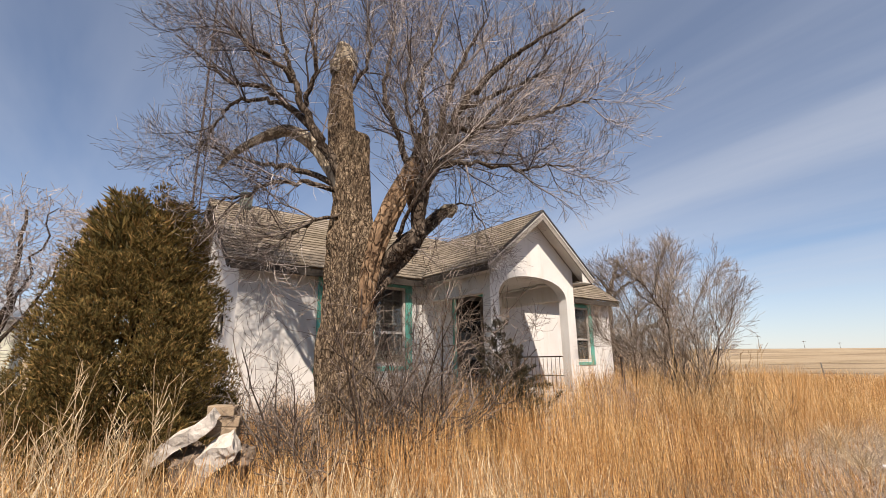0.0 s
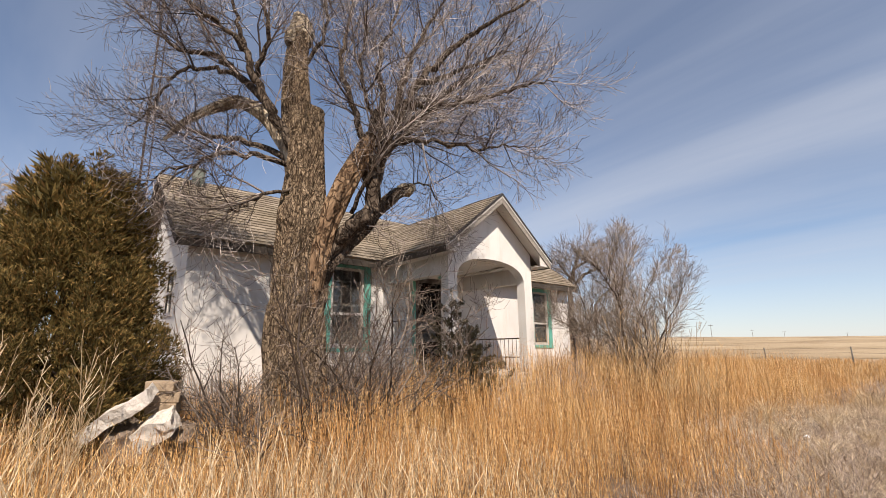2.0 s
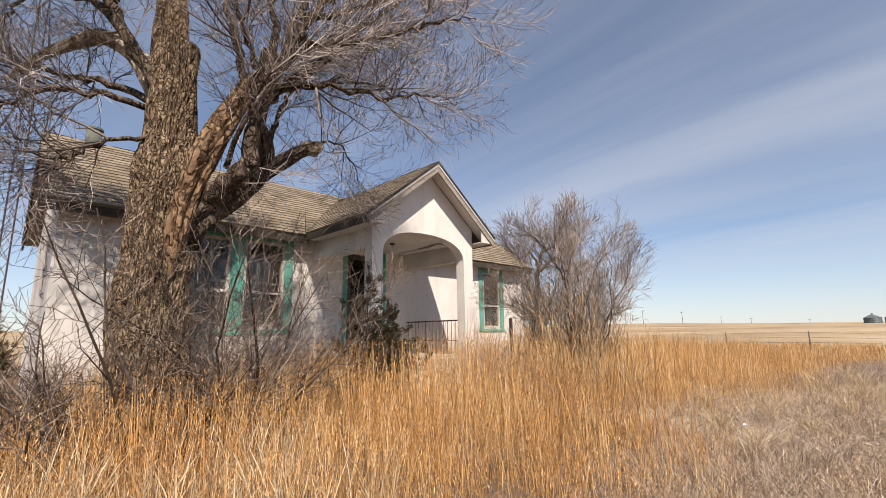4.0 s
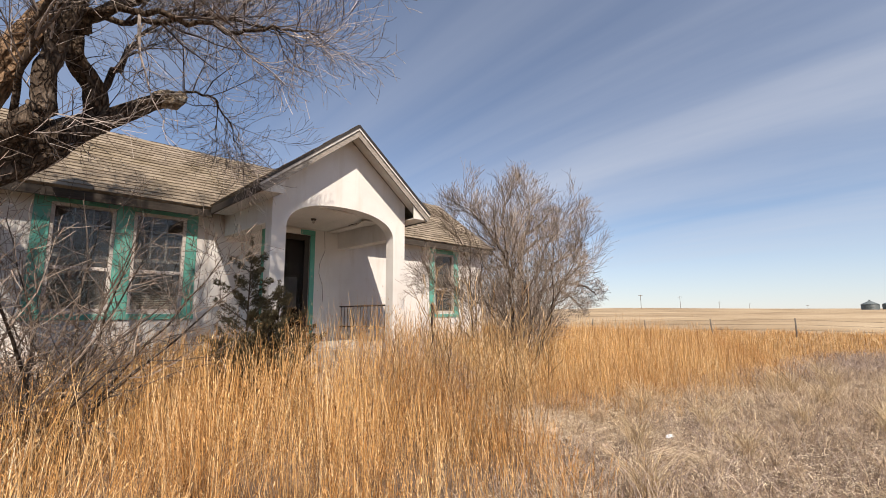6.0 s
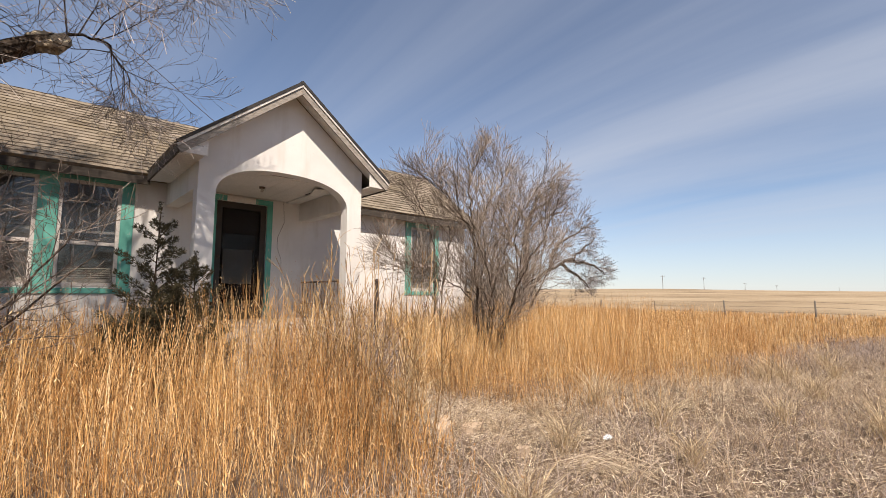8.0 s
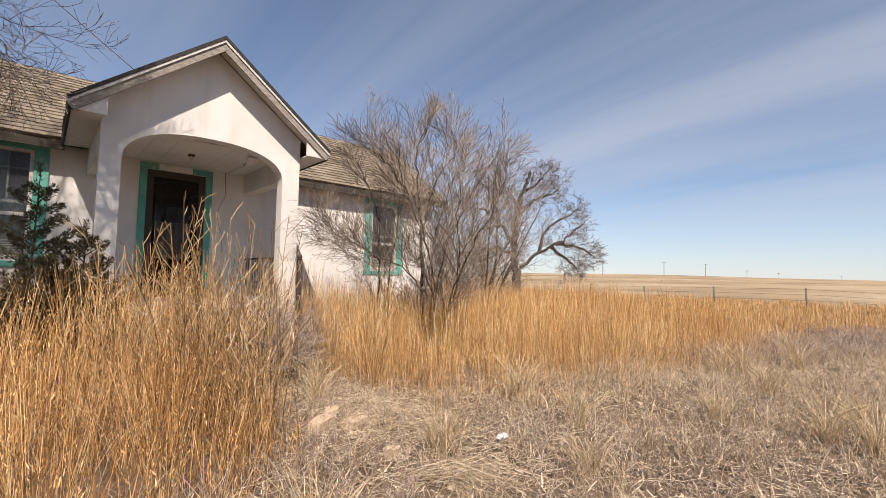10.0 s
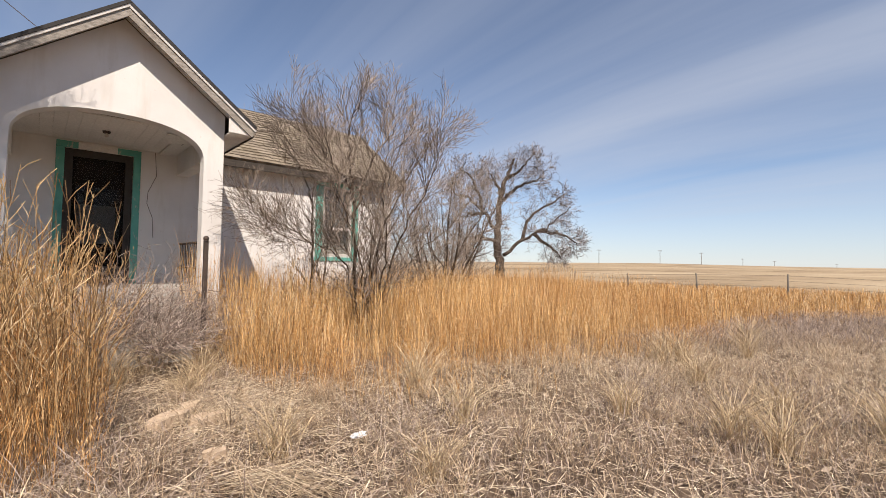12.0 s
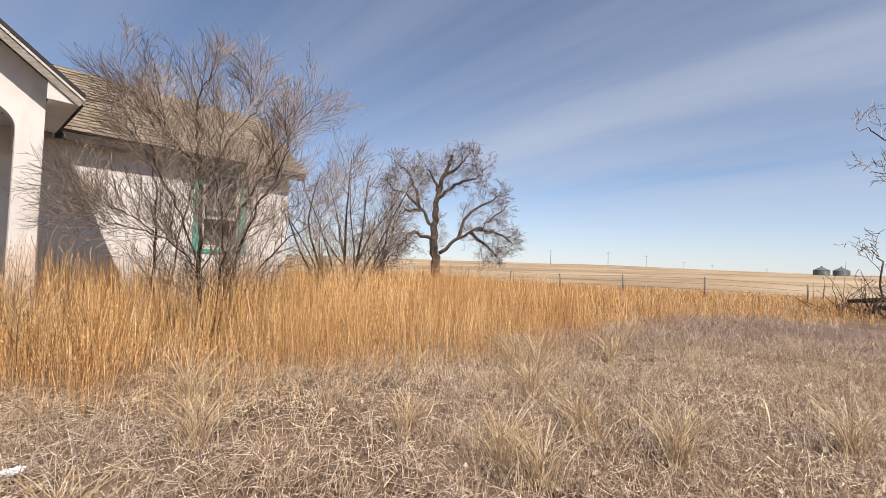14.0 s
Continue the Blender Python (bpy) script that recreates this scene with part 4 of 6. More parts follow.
def build_old_tree():
    rng = random.Random(7)
    tree = thing("old_tree", "large bare lopped elm with furrowed trunk and cut stubs", "tree", (-4.75, -0.57, 0))
    v, f = trunk_mesh([(-4.74, -0.58, -0.15), (-4.75, -0.57, 0.6), (-4.78, -0.54, 1.57), (-4.77, -0.55, 2.15), (-4.74, -0.58, 2.68), (-4.77, -0.55, 3.23), (-4.78, -0.55, 3.89), (-4.79, -0.54, 4.62)], [0.55, 0.42, 0.365, 0.365, 0.37, 0.31, 0.24, 0.225], 170, 0.045, 1, 28)
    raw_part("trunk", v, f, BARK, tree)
    stubs = [
        ([(-4.75, -0.4, 3.5), (-4.75, -0.12, 4.78), (-4.76, -0.03, 5.68), (-4.75, -0.04, 6.1)], [0.2, 0.19, 0.175, 0.18], BARK, "dead upright stub with flaking bark"),
        ([(-4.73, -0.86, 1.83), (-4.71, -0.9, 2.26), (-4.65, -0.92, 2.7), (-4.48, -1.0, 3.26), (-4.28, -1.08, 3.76), (-4.09, -1.14, 4.21)], [0.05, 0.11, 0.14, 0.14, 0.132, 0.13], BARE_WOOD, "stripped orange-brown cut limb"),
        ([(-4.7, -0.65, 2.3), (-4.49, -0.78, 2.55), (-4.14, -0.68, 2.84), (-3.9, -0.66, 3.09), (-3.61, -0.58, 3.38), (-3.22, -0.49, 3.73), (-2.93, -0.46, 3.9)], [0.26, 0.2, 0.165, 0.16, 0.125, 0.1, 0.09], DARK_BARK, "heavy side limb with a broken end"),
        ([(-4.82, -0.35, 3.95), (-5.04, 0.2, 4.7), (-5.34, 0.5, 4.97), (-5.57, 0.75, 4.98), (-5.94, 1.1, 4.75), (-6.19, 1.3, 4.42)], [0.13, 0.11, 0.1, 0.09, 0.06, 0.025], PALE_WOOD, "pale barkless limb"),
        ([(-3.68, -0.6, 3.3), (-3.71, -0.63, 3.67), (-3.9, -0.73, 3.92), (-3.93, -0.83, 4.31), (-3.93, -1.03, 4.74)], [0.12, 0.1, 0.09, 0.075, 0.05], DARK_BARK, "crooked dark upright limb"),
    ]
    for path, radii, m, lab in stubs:
        v, f = trunk_mesh(path, radii, 40, 0.016, path[0][2], 12, 0.42)
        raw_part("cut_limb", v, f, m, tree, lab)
    for path, radii in (
        ([(-3.12, -0.5, 3.78), (-2.98, -0.47, 3.87), (-2.85, -0.44, 3.97)], [0.085, 0.125, 0.075]),
        ([(-4.77, -0.02, 5.93), (-4.74, -0.03, 6.19), (-4.76, -0.02, 6.37), (-4.81, 0.02, 6.55)], [0.16, 0.21, 0.16, 0.04]),
    ):
        v, f = trunk_mesh(path, radii, 30, 0.03, 9, 8, 0.6)
        raw_part("broken_end", v, f, PALE_WOOD, tree, "pale splintered limb end")
    for c, r, d in (((-4.79, -0.54, 4.61), 0.19, (0, 0, 0.02)), ((-4.09, -1.14, 4.205), 0.11, (0.008, -0.002, 0.02))):
        bm = bmesh.new()
        cylinder(bm, c, Vector(c) + Vector(d), r, r * 0.97, 28)
        part("sawn_end", bm, PALE_WOOD, tree, "pale sawn wood")
    limbs = [
        ([(-4.9, -0.44, 4.02), (-5.21, -0.33, 4.56), (-5.47, -0.19, 5.1), (-5.61, -0.15, 5.51), (-5.73, -0.05, 6.07), (-5.91, -0.06, 6.9)], 0.09),
        ([(-5.25, -0.31, 4.61), (-5.57, 0.3, 5.35), (-5.81, 0.67, 5.7), (-6.18, 0.98, 5.79), (-6.54, 1.3, 6.19), (-6.96, 1.66, 6.71)], 0.065),
        ([(-5.56, 0.29, 5.3), (-5.86, 0.71, 5.49), (-6.15, 0.96, 5.4), (-6.34, 1.13, 5.02), (-6.57, 1.16, 4.51), (-6.83, 1.39, 4.33)], 0.04),
        ([(-4.85, -0.33, 3.94), (-5.36, 0.44, 4.35), (-5.72, 0.91, 4.51), (-6.2, 1.32, 4.73), (-6.67, 1.73, 5.13)], 0.055),
        ([(-4.89, -0.45, 3.81), (-5.47, -0.43, 3.79), (-5.93, -0.36, 3.65), (-6.31, -0.19, 3.43), (-6.58, -0.12, 3.21)], 0.045),
        ([(-5.57, -0.18, 5.42), (-5.97, -0.16, 5.7), (-6.4, -0.12, 5.86), (-6.79, 0.07, 6.2)], 0.04),
        ([(-5.42, -0.16, 5.05), (-5.39, -0.51, 5.6), (-5.52, -0.55, 6.14), (-5.37, -0.68, 6.9)], 0.045),
        ([(-4.74, -0.02, 5.48), (-4.51, -0.29, 6.03), (-4.47, -0.33, 6.76), (-4.63, -0.19, 7.63)], 0.04),
        ([(-4.95, -0.64, 3.39), (-5.43, -0.63, 3.16), (-5.72, -0.54, 2.91), (-5.97, -0.32, 2.78)], 0.03),
        ([(-4.6, -0.75, 2.6), (-4.34, -1.01, 2.85), (-4.11, -1.26, 3.14), (-4.1, -1.3, 3.66), (-3.9, -1.41, 4.34), (-3.68, -1.65, 4.93), (-3.29, -1.97, 5.56), (-2.93, -2.53, 5.87), (-2.48, -3.01, 6.27)], 0.14),
        ([(-3.97, -1.25, 3.95), (-3.45, -1.36, 4.55), (-2.88, -1.65, 5.28), (-2.5, -2.04, 5.69), (-2.2, -2.56, 6.08)], 0.07),
        ([(-4.1, -1.3, 3.66), (-3.84, -1.04, 4.69), (-3.84, -0.88, 5.62), (-3.54, -0.91, 6.56), (-3.25, -0.93, 7.7)], 0.075),
        ([(-4.1, -1.3, 3.74), (-4.22, -0.87, 4.63), (-4.33, -0.61, 5.55), (-4.25, -0.69, 6.34), (-4.19, -0.73, 7.28)], 0.065),
        ([(-3.93, -1.39, 4.08), (-3.38, -1.66, 4.19), (-2.77, -1.95, 4.13), (-2.38, -2.27, 4.21), (-2.02, -2.45, 4.12)], 0.04),
        ([(-3.75, -1.48, 4.62), (-3.31, -1.95, 4.66), (-2.88, -2.42, 4.74), (-2.5, -2.73, 4.92), (-2.21, -3.0, 4.95)], 0.05),
        ([(-3.86, -1.43, 4.43), (-3.6, -1.29, 5.41), (-3.35, -1.54, 6.16), (-3.1, -1.81, 6.84)], 0.065),
        ([(-4.04, -1.35, 3.99), (-4.23, -1.34, 4.43), (-4.49, -1.45, 4.88), (-4.5, -1.59, 5.57), (-4.46, -1.79, 6.17)], 0.04),
        ([(-3.68, -1.65, 4.93), (-2.88, -1.9, 5.46), (-2.3, -2.3, 5.8)], 0.05),
        ([(-3.7, -0.63, 3.64), (-3.41, -0.34, 4.35), (-3.13, -0.32, 4.94), (-2.65, -0.47, 5.43)], 0.045),
        ([(-3.93, -0.9, 4.5), (-3.5, -1.1, 4.95), (-3.0, -1.35, 5.15), (-2.6, -1.55, 5.05)], 0.04),
        ([(-4.3, -1.0, 3.1), (-4.25, -1.5, 3.7), (-4.0, -1.9, 4.2), (-3.5, -2.3, 4.4)], 0.035),
        ([(-2.98, -0.5, 3.89), (-2.59, -0.53, 4.05), (-2.33, -0.58, 3.73), (-2.13, -0.63, 3.29)], 0.02),
        ([(-3.93, -0.83, 4.31), (-3.39, -0.89, 4.47), (-2.79, -1.12, 4.72), (-2.15, -1.3, 4.78), (-1.76, -1.48, 4.63)], 0.04),
    ]
    twigs = []
    for path, r in limbs:
        pts = smooth_path(path, 6)
        radii = [0.9 * r * max(0.1, 1 - i / (len(pts) - 1)) ** 0.8 for i in range(len(pts))]
        pts = [p + Vector((rng.gauss(0, 0.022), rng.gauss(0, 0.022), rng.gauss(0, 0.022))) if i else p for i, p in enumerate(pts)]
        v, f = tube_data([(pts, radii, 10)])
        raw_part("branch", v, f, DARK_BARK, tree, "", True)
        sprout(rng, pts, radii, 3, twigs, 19 if path[0][0] < -4.7 else 19, 1.15, 0.08, 0.48, 0.15)
    for path, radii, _, _ in stubs[2:]:
        pts = smooth_path(path, 5)
        sprout(rng, pts, [0.05] * len(pts), 3, twigs, 8, 0.7, 0.0, 0.75, 0.2, begin=0.35)
    v, f = tube_data(twigs)
    tagged(raw_part("crown", v, f, TWIG, tree, "dense fine bare twigs"), kind="stuff")
    suckers = []
    for k in range(44):
        w = rng.uniform(0, 2 * math.pi)
        base = Vector((-4.75 + 0.55 * math.cos(w), -0.6 + 0.55 * math.sin(w), 0.02))
        way = Vector((math.cos(w) * 0.8, math.sin(w) * 0.8, rng.uniform(0.4, 1.3)))
        p, q = wander(rng, base, way, rng.uniform(1.0, 2.8) * (0.8 if math.cos(w + 0.3) < -0.2 else 1.0), 0.018, 8, 0.12, 0.14)
        suckers.append((p, q, 5))
        sprout(rng, p, q, 2, suckers, 10, 0.65, 0.06, 0.55, 0.2)
    v, f = tube_data(suckers)
    tagged(raw_part("undergrowth", v, f, SHOOT, tree, "thin bare shoots round the trunk"), kind="stuff")


build_old_tree()


def bare_shrub(name, label, at, stems, height, lean, seed, mat, spread=0.5, twigs=9, r0=0.035, width=0.3, levels=3, up=0.09):
    rng = random.Random(seed)
    ob = thing(name, label, "shrub" if "tree" not in name else "tree", at)
    fine = []
    for k in range(stems):
        w = 2 * math.pi * (k + rng.random() * 0.8) / stems
        base = Vector(at) + Vector((math.cos(w), math.sin(w), 0)) * width * rng.uniform(0.2, 1)
        base.z = ground_height(base.x, base.y) - 0.03
        way = Vector((math.cos(w) * lean, math.sin(w) * lean, 1))
        p, q = wander(rng, base, way, height * rng.uniform(0.8, 1.0), r0 * rng.uniform(0.7, 1.2), 9, 0.03, 0.1)
        v, f = tube_data([(p, q, 8)])
        raw_part("stem", v, f, DARK_BARK, ob, "", True)
        sprout(rng, p, q, levels, fine, twigs, height * 0.34, up, spread, begin=0.12)
    v, f = tube_data(fine)
    tagged(raw_part("crown", v, f, mat, ob, "fine bare twigs"), kind="stuff")
    return ob


def trained_shrub(label, at, limbs, reach, count, seed, mat):
    """A shrub whose main stems follow given lines."""
    rng = random.Random(seed)
    ob = thing("bare_shrub", label, "shrub", at)
    fine = []
    for path, r in limbs:
        path = [Vector(p) for p in path]
        if path[0].z < 0.7:
            g = path[0]
            path.insert(0, Vector((g.x * 0.8 + at[0] * 0.2, g.y * 0.8 + at[1] * 0.2, ground_height(g.x, g.y) - 0.03)))
        pts = smooth_path(path, 6)
        pts = [p + Vector((rng.gauss(0, 0.014), rng.gauss(0, 0.014), rng.gauss(0, 0.014))) if i else p for i, p in enumerate(pts)]
        radii = [0.8 * r * (1 - 0.85 * i / (len(pts) - 1)) for i in range(len(pts))]
        v, f = tube_data([(pts, radii, 8)])
        raw_part("stem", v, f, DARK_BARK, ob, "", True)
        sprout(rng, pts, radii, 3, fine, count, reach, 0.1, 0.42, 0.11, begin=0.18, fewer=0.45)
    v, f = tube_data(fine)
    tagged(raw_part("crown", v, f, mat, ob, "fine bare twigs"), kind="stuff")


trained_shrub("tall leafless many-stemmed shrub in front of the house", (2.9, -0.95, 0), [
    ([(2.87, -1.06, 0.5), (2.83, -1.03, 1.38), (2.82, -1.01, 2.32), (2.74, -0.95, 3.0), (2.77, -0.98, 3.4), (2.89, -1.08, 3.75)], 0.045),
    ([(2.82, -1.01, 2.32), (2.45, -0.96, 2.7), (2.14, -0.83, 3.1), (1.9, -0.68, 3.4)], 0.028),
    ([(2.8, -1.0, 1.89), (3.2, -0.95, 2.91), (3.55, -1.04, 3.4), (3.52, -0.96, 3.75)], 0.026),
    ([(3.05, -1.08, 0.53), (3.24, -1.12, 1.57), (3.55, -1.25, 2.39), (3.9, -1.43, 3.05), (4.12, -1.65, 3.5)], 0.034),
    ([(3.02, -1.46, 0.56), (3.17, -1.85, 1.7), (3.36, -2.1, 2.23), (3.42, -2.3, 2.7)], 0.03),
    ([(2.5, -0.34, 0.54), (2.49, -0.33, 1.47), (2.45, -0.3, 2.27), (2.19, -0.21, 2.95), (2.01, -0.05, 3.3)], 0.03),
    ([(2.48, -0.33, 1.47), (2.19, -0.2, 1.72), (1.88, -0.07, 1.84), (1.62, 0.03, 2.1)], 0.016),
    ([(2.86, -1.05, 0.96), (2.43, -1.08, 1.37), (1.98, -0.95, 1.51), (1.7, -0.75, 1.61)], 0.016),
    ([(3.35, -1.08, 0.52), (3.85, -1.25, 1.33), (4.32, -1.53, 1.8), (4.7, -1.72, 2.38)], 0.024),
    ([(2.75, -0.16, 0.52), (2.87, -0.14, 1.58), (3.03, -0.14, 2.45), (2.92, 0.08, 3.1), (2.76, 0.23, 3.5)], 0.024),
    ([(3.3, -0.77, 0.59), (3.5, -0.55, 1.79), (3.86, -0.6, 2.99), (4.05, -0.66, 3.5)], 0.03),
    ([(2.73, -1.47, 0.66), (2.43, -1.74, 1.51), (2.1, -1.72, 2.15), (1.94, -1.71, 2.6)], 0.022),
    ([(2.88, -1.6, 0.62), (2.77, -2.0, 1.44), (2.6, -2.1, 2.1), (2.62, -2.2, 2.7)], 0.022),
    ([(3.3, -0.5, 0.5), (3.8, -0.1, 1.5), (4.2, 0.1, 2.4), (4.5, 0.2, 3.2)], 0.026),
], 0.92, 20, 3, PALE_TWIG)
bare_shrub("bare_shrub", "leafless shrub at the house corner", (6.9, 1.7, 0), 9, 3.8, 0.4, 5, PALE_TWIG, 0.55, 12)
bare_shrub("bare_shrub", "leafless shrub beyond the house corner", (8.6, 3.0, 0), 8, 3.9, 0.36, 6, PALE_TWIG, 0.52, 11)
bare_shrub("bare_shrub", "low tangled leafless shrub under the old tree", (-4.0, -1.0, 0), 11, 2.6, 0.5, 41, SHOOT, 0.55, 11, 0.017)


def build_field_tree(label, base, limbs, r, seed, reach, mat=None, count=17):
    rng = random.Random(seed)
    tree = thing("field_tree", label, "tree", base)
    b = Vector(base)
    twigs = []
    for i, path in enumerate(limbs):
        pts = smooth_path([b + Vector(p) for p in path], 5)
        r0 = r if i == 0 else r * 0.36
        radii = [r0 * (1 - 0.8 * k / (len(pts) - 1)) for k in range(len(pts))]
        pts = [p + Vector((rng.gauss(0, 0.06), rng.gauss(0, 0.06), rng.gauss(0, 0.05))) if k else p for k, p in enumerate(pts)]
        v, f = tube_data([(pts, radii, 12)])
        raw_part("trunk" if i == 0 else "branch", v, f, DARK_BARK, tree, "", True)
        sprout(rng, pts, radii, 3, twigs, count, reach, 0.03, 0.6, 0.13, 0.2)
    twigs = [(p, [max(q, 0.0075) for q in rr], s) for p, rr, s in twigs]
    v, f = tube_data(twigs)
    tagged(raw_part("crown", v, f, mat or TWIG, tree, "bare twigs"), kind="stuff")


# across (x, -y) is the way that the picture's right runs out there
def leaned(right, up, deep=0.0):
    return (right * 0.72 + deep * 0.7, -right * 0.7 + deep * 0.72, up)


build_field_tree("gnarled bare tree standing in the field", (20.72, 11.57, 0), [
    [(0, 0, -0.1), (0.0, 0.0, 1.0), (-0.12, 0.11, 2.54), (-0.14, 0.12, 3.93), (0.05, -0.04, 5.69), (0.33, -0.28, 7.11), (0.58, -0.5, 7.9)],
    [(-0.08, 0.07, 3.24), (-0.62, 0.93, 4.65), (-1.22, 1.85, 5.57), (-1.68, 2.52, 5.94), (-1.78, 2.87, 6.8)],
    [(-0.62, 0.93, 4.65), (-1.12, 0.97, 6.01), (-1.66, 1.04, 6.8), (-2.4, 1.42, 7.2)],
    [(0.12, -0.1, 1.92), (0.71, -1.15, 2.89), (1.16, -2.07, 3.39), (1.75, -2.84, 4.07), (2.38, -3.39, 4.8)],
    [(1.16, -2.07, 3.39), (1.84, -3.19, 3.22), (2.43, -3.96, 2.6)],
    [(0.03, -0.03, 5.34), (1.39, -0.54, 6.4), (2.3, -0.94, 6.8), (3.01, -1.29, 7.5)],
    [(0.05, -0.04, 5.69), (0.11, 0.69, 6.7), (0.07, 1.26, 7.5)],
    [(-0.13, 0.11, 2.71), (-1.65, 0.37, 3.08), (-2.44, 0.52, 2.38), (-2.82, 0.59, 1.7)],
    [(1.07, -1.72, 3.23), (1.81, -2.63, 2.29), (2.11, -3.02, 1.7)],
    [(0.2, -0.17, 6.75), (0.51, -1.24, 7.2), (0.59, -1.84, 7.9)],
    [(0.71, -1.15, 2.89), (1.73, -0.98, 4.37), (3.22, -1.6, 5.4), (4.04, -1.92, 5.9)],
    [(-0.56, 0.88, 4.58), (-0.79, 2.01, 4.54), (-1.07, 2.92, 4.21)],
], 0.33, 21, 1.5, None, 16)
build_field_tree("small rounded bare tree standing in the field", (21.5, 17.5, 0), [
    [leaned(0, -0.1), leaned(0, 1.2), leaned(0.2, 2.4), leaned(0.1, 4.0)],
    [leaned(0, 1.2), leaned(-1.2, 2.2), leaned(-2.3, 2.7)],
    [leaned(0, 1.3), leaned(1.2, 2.2), leaned(2.2, 2.8)],
    [leaned(0, 1.6), leaned(-0.7, 2.9), leaned(-1.2, 3.9)],
    [leaned(0, 1.6), leaned(0.9, 3.0), leaned(1.3, 3.8)],
], 0.17, 22, 1.4, None, 14)
build_field_tree("pale bare tree behind the juniper", (-9.4, 10.5, 0), [
    [leaned(0, -0.1), leaned(0, 1.5), leaned(0.3, 3.5), leaned(0.2, 5.6)],
    [leaned(0, 1.5), leaned(-1.4, 3.3), leaned(-2.2, 4.6)],
    [leaned(0, 1.6), leaned(1.2, 3.4), leaned(2.0, 4.8)],
    [leaned(0.1, 2.0), leaned(-0.8, 4.2), leaned(-1.0, 5.4)],
    [leaned(0.1, 2.0), leaned(0.8, 4.2), leaned(1.0, 5.6)],
], 0.15, 23, 1.5, FAR_TWIG, 14)
build_field_tree("dead twisted tree over a heap of brush", (19.4, -8.4, 0), [
    [leaned(0.2, -0.1), leaned(0.3, 1.6), leaned(0.9, 3.4), leaned(1.2, 5.2)],
    [leaned(0.9, 3.2), leaned(0.6, 4.6), leaned(-0.6, 5.5), leaned(-1.2, 5.6)],
    [leaned(0.9, 3.2), leaned(0.2, 4.2), leaned(-0.9, 4.4)],
    [leaned(-0.8, 0.2), leaned(-0.6, 1.6), leaned(-0.9, 2.2)],
], 0.1, 24, 0.95, TWIG, 6)


def spray_cloud(rng, verts, faces, root, way, length, girth, count, size):
    """Scale-leaf sprays along one upright plume."""
    for _ in range(count):
        t = rng.random() ** 0.8
        r = girth * (0.35 + 0.65 * math.sin(math.pi * min(1.0, 0.15 + 0.85 * t))) * rng.random() ** 0.5
        off = Vector(rng.standard_normal(3))
        off = (off - way * off.dot(way)).normalized() * r
        c = root + way * length * t + off
        out = (way * 0.9 + off.normalized() * 0.7 + Vector((0, 0, 0.3))).normalized()
        for _ in range(4):
            d = (out + Vector(rng.standard_normal(3)) * 0.4).normalized()
            side = d.cross(Vector(rng.standard_normal(3))).normalized()
            ln = size * rng.uniform(0.6, 1.4)
            o = len(verts)
            verts += [c, c + d * ln * 0.45 + side * ln * 0.085, c + d * ln, c + d * ln * 0.45 - side * ln * 0.085]
            faces.append((o, o + 1, o + 2, o + 3))


def big_juniper(at, height, radius, seed):
    rng = np.random.default_rng(seed)
    ob = thing("juniper", "dense bronze-green juniper beside the house", "tree", at)
    b = Vector(at)
    bm = bmesh.new()
    cylinder(bm, b + Vector((0, 0, -0.05)), b + Vector((0, 0, height * 0.8)), 0.1, 0.02, 10)
    part("trunk", bm, DARK_BARK, ob)
    verts, faces = [], []
    for k in range(270):
        h = ((k + 0.5) / 270) ** 0.95 * 0.93
        w = k * 2.39996 + rng.normal(0, 0.25)
        prof = 0.95 + 0.2 * h if h < 0.25 else max(0.0, 1 - ((h - 0.25) / 0.75) ** 1.25) ** 0.85
        r = radius * prof * rng.uniform(0.66, 1.03)
        root = b + Vector((r * 0.78 * math.cos(w), r * 0.78 * math.sin(w), h * height * 0.9))
        way = Vector((math.cos(w) * 0.45, math.sin(w) * 0.45, 1)).normalized()
        spray_cloud(rng, verts, faces, root, way, rng.uniform(0.32, 0.62), rng.uniform(0.14, 0.25), 190, 0.05)
    for k in range(90):
        h = (k + 0.5) / 90 * 0.8
        w = k * 2.39996
        r = radius * 0.5 * (1 - h) ** 0.6
        spray_cloud(rng, verts, faces, b + Vector((r * math.cos(w), r * math.sin(w), h * height)), Vector((math.cos(w) * 0.3, math.sin(w) * 0.3, 1)).normalized(), 0.55, 0.26, 60, 0.13)
    tagged(raw_part("foliage", verts, faces, JUNIPER, ob, "bronze-green scale foliage"), kind="stuff")


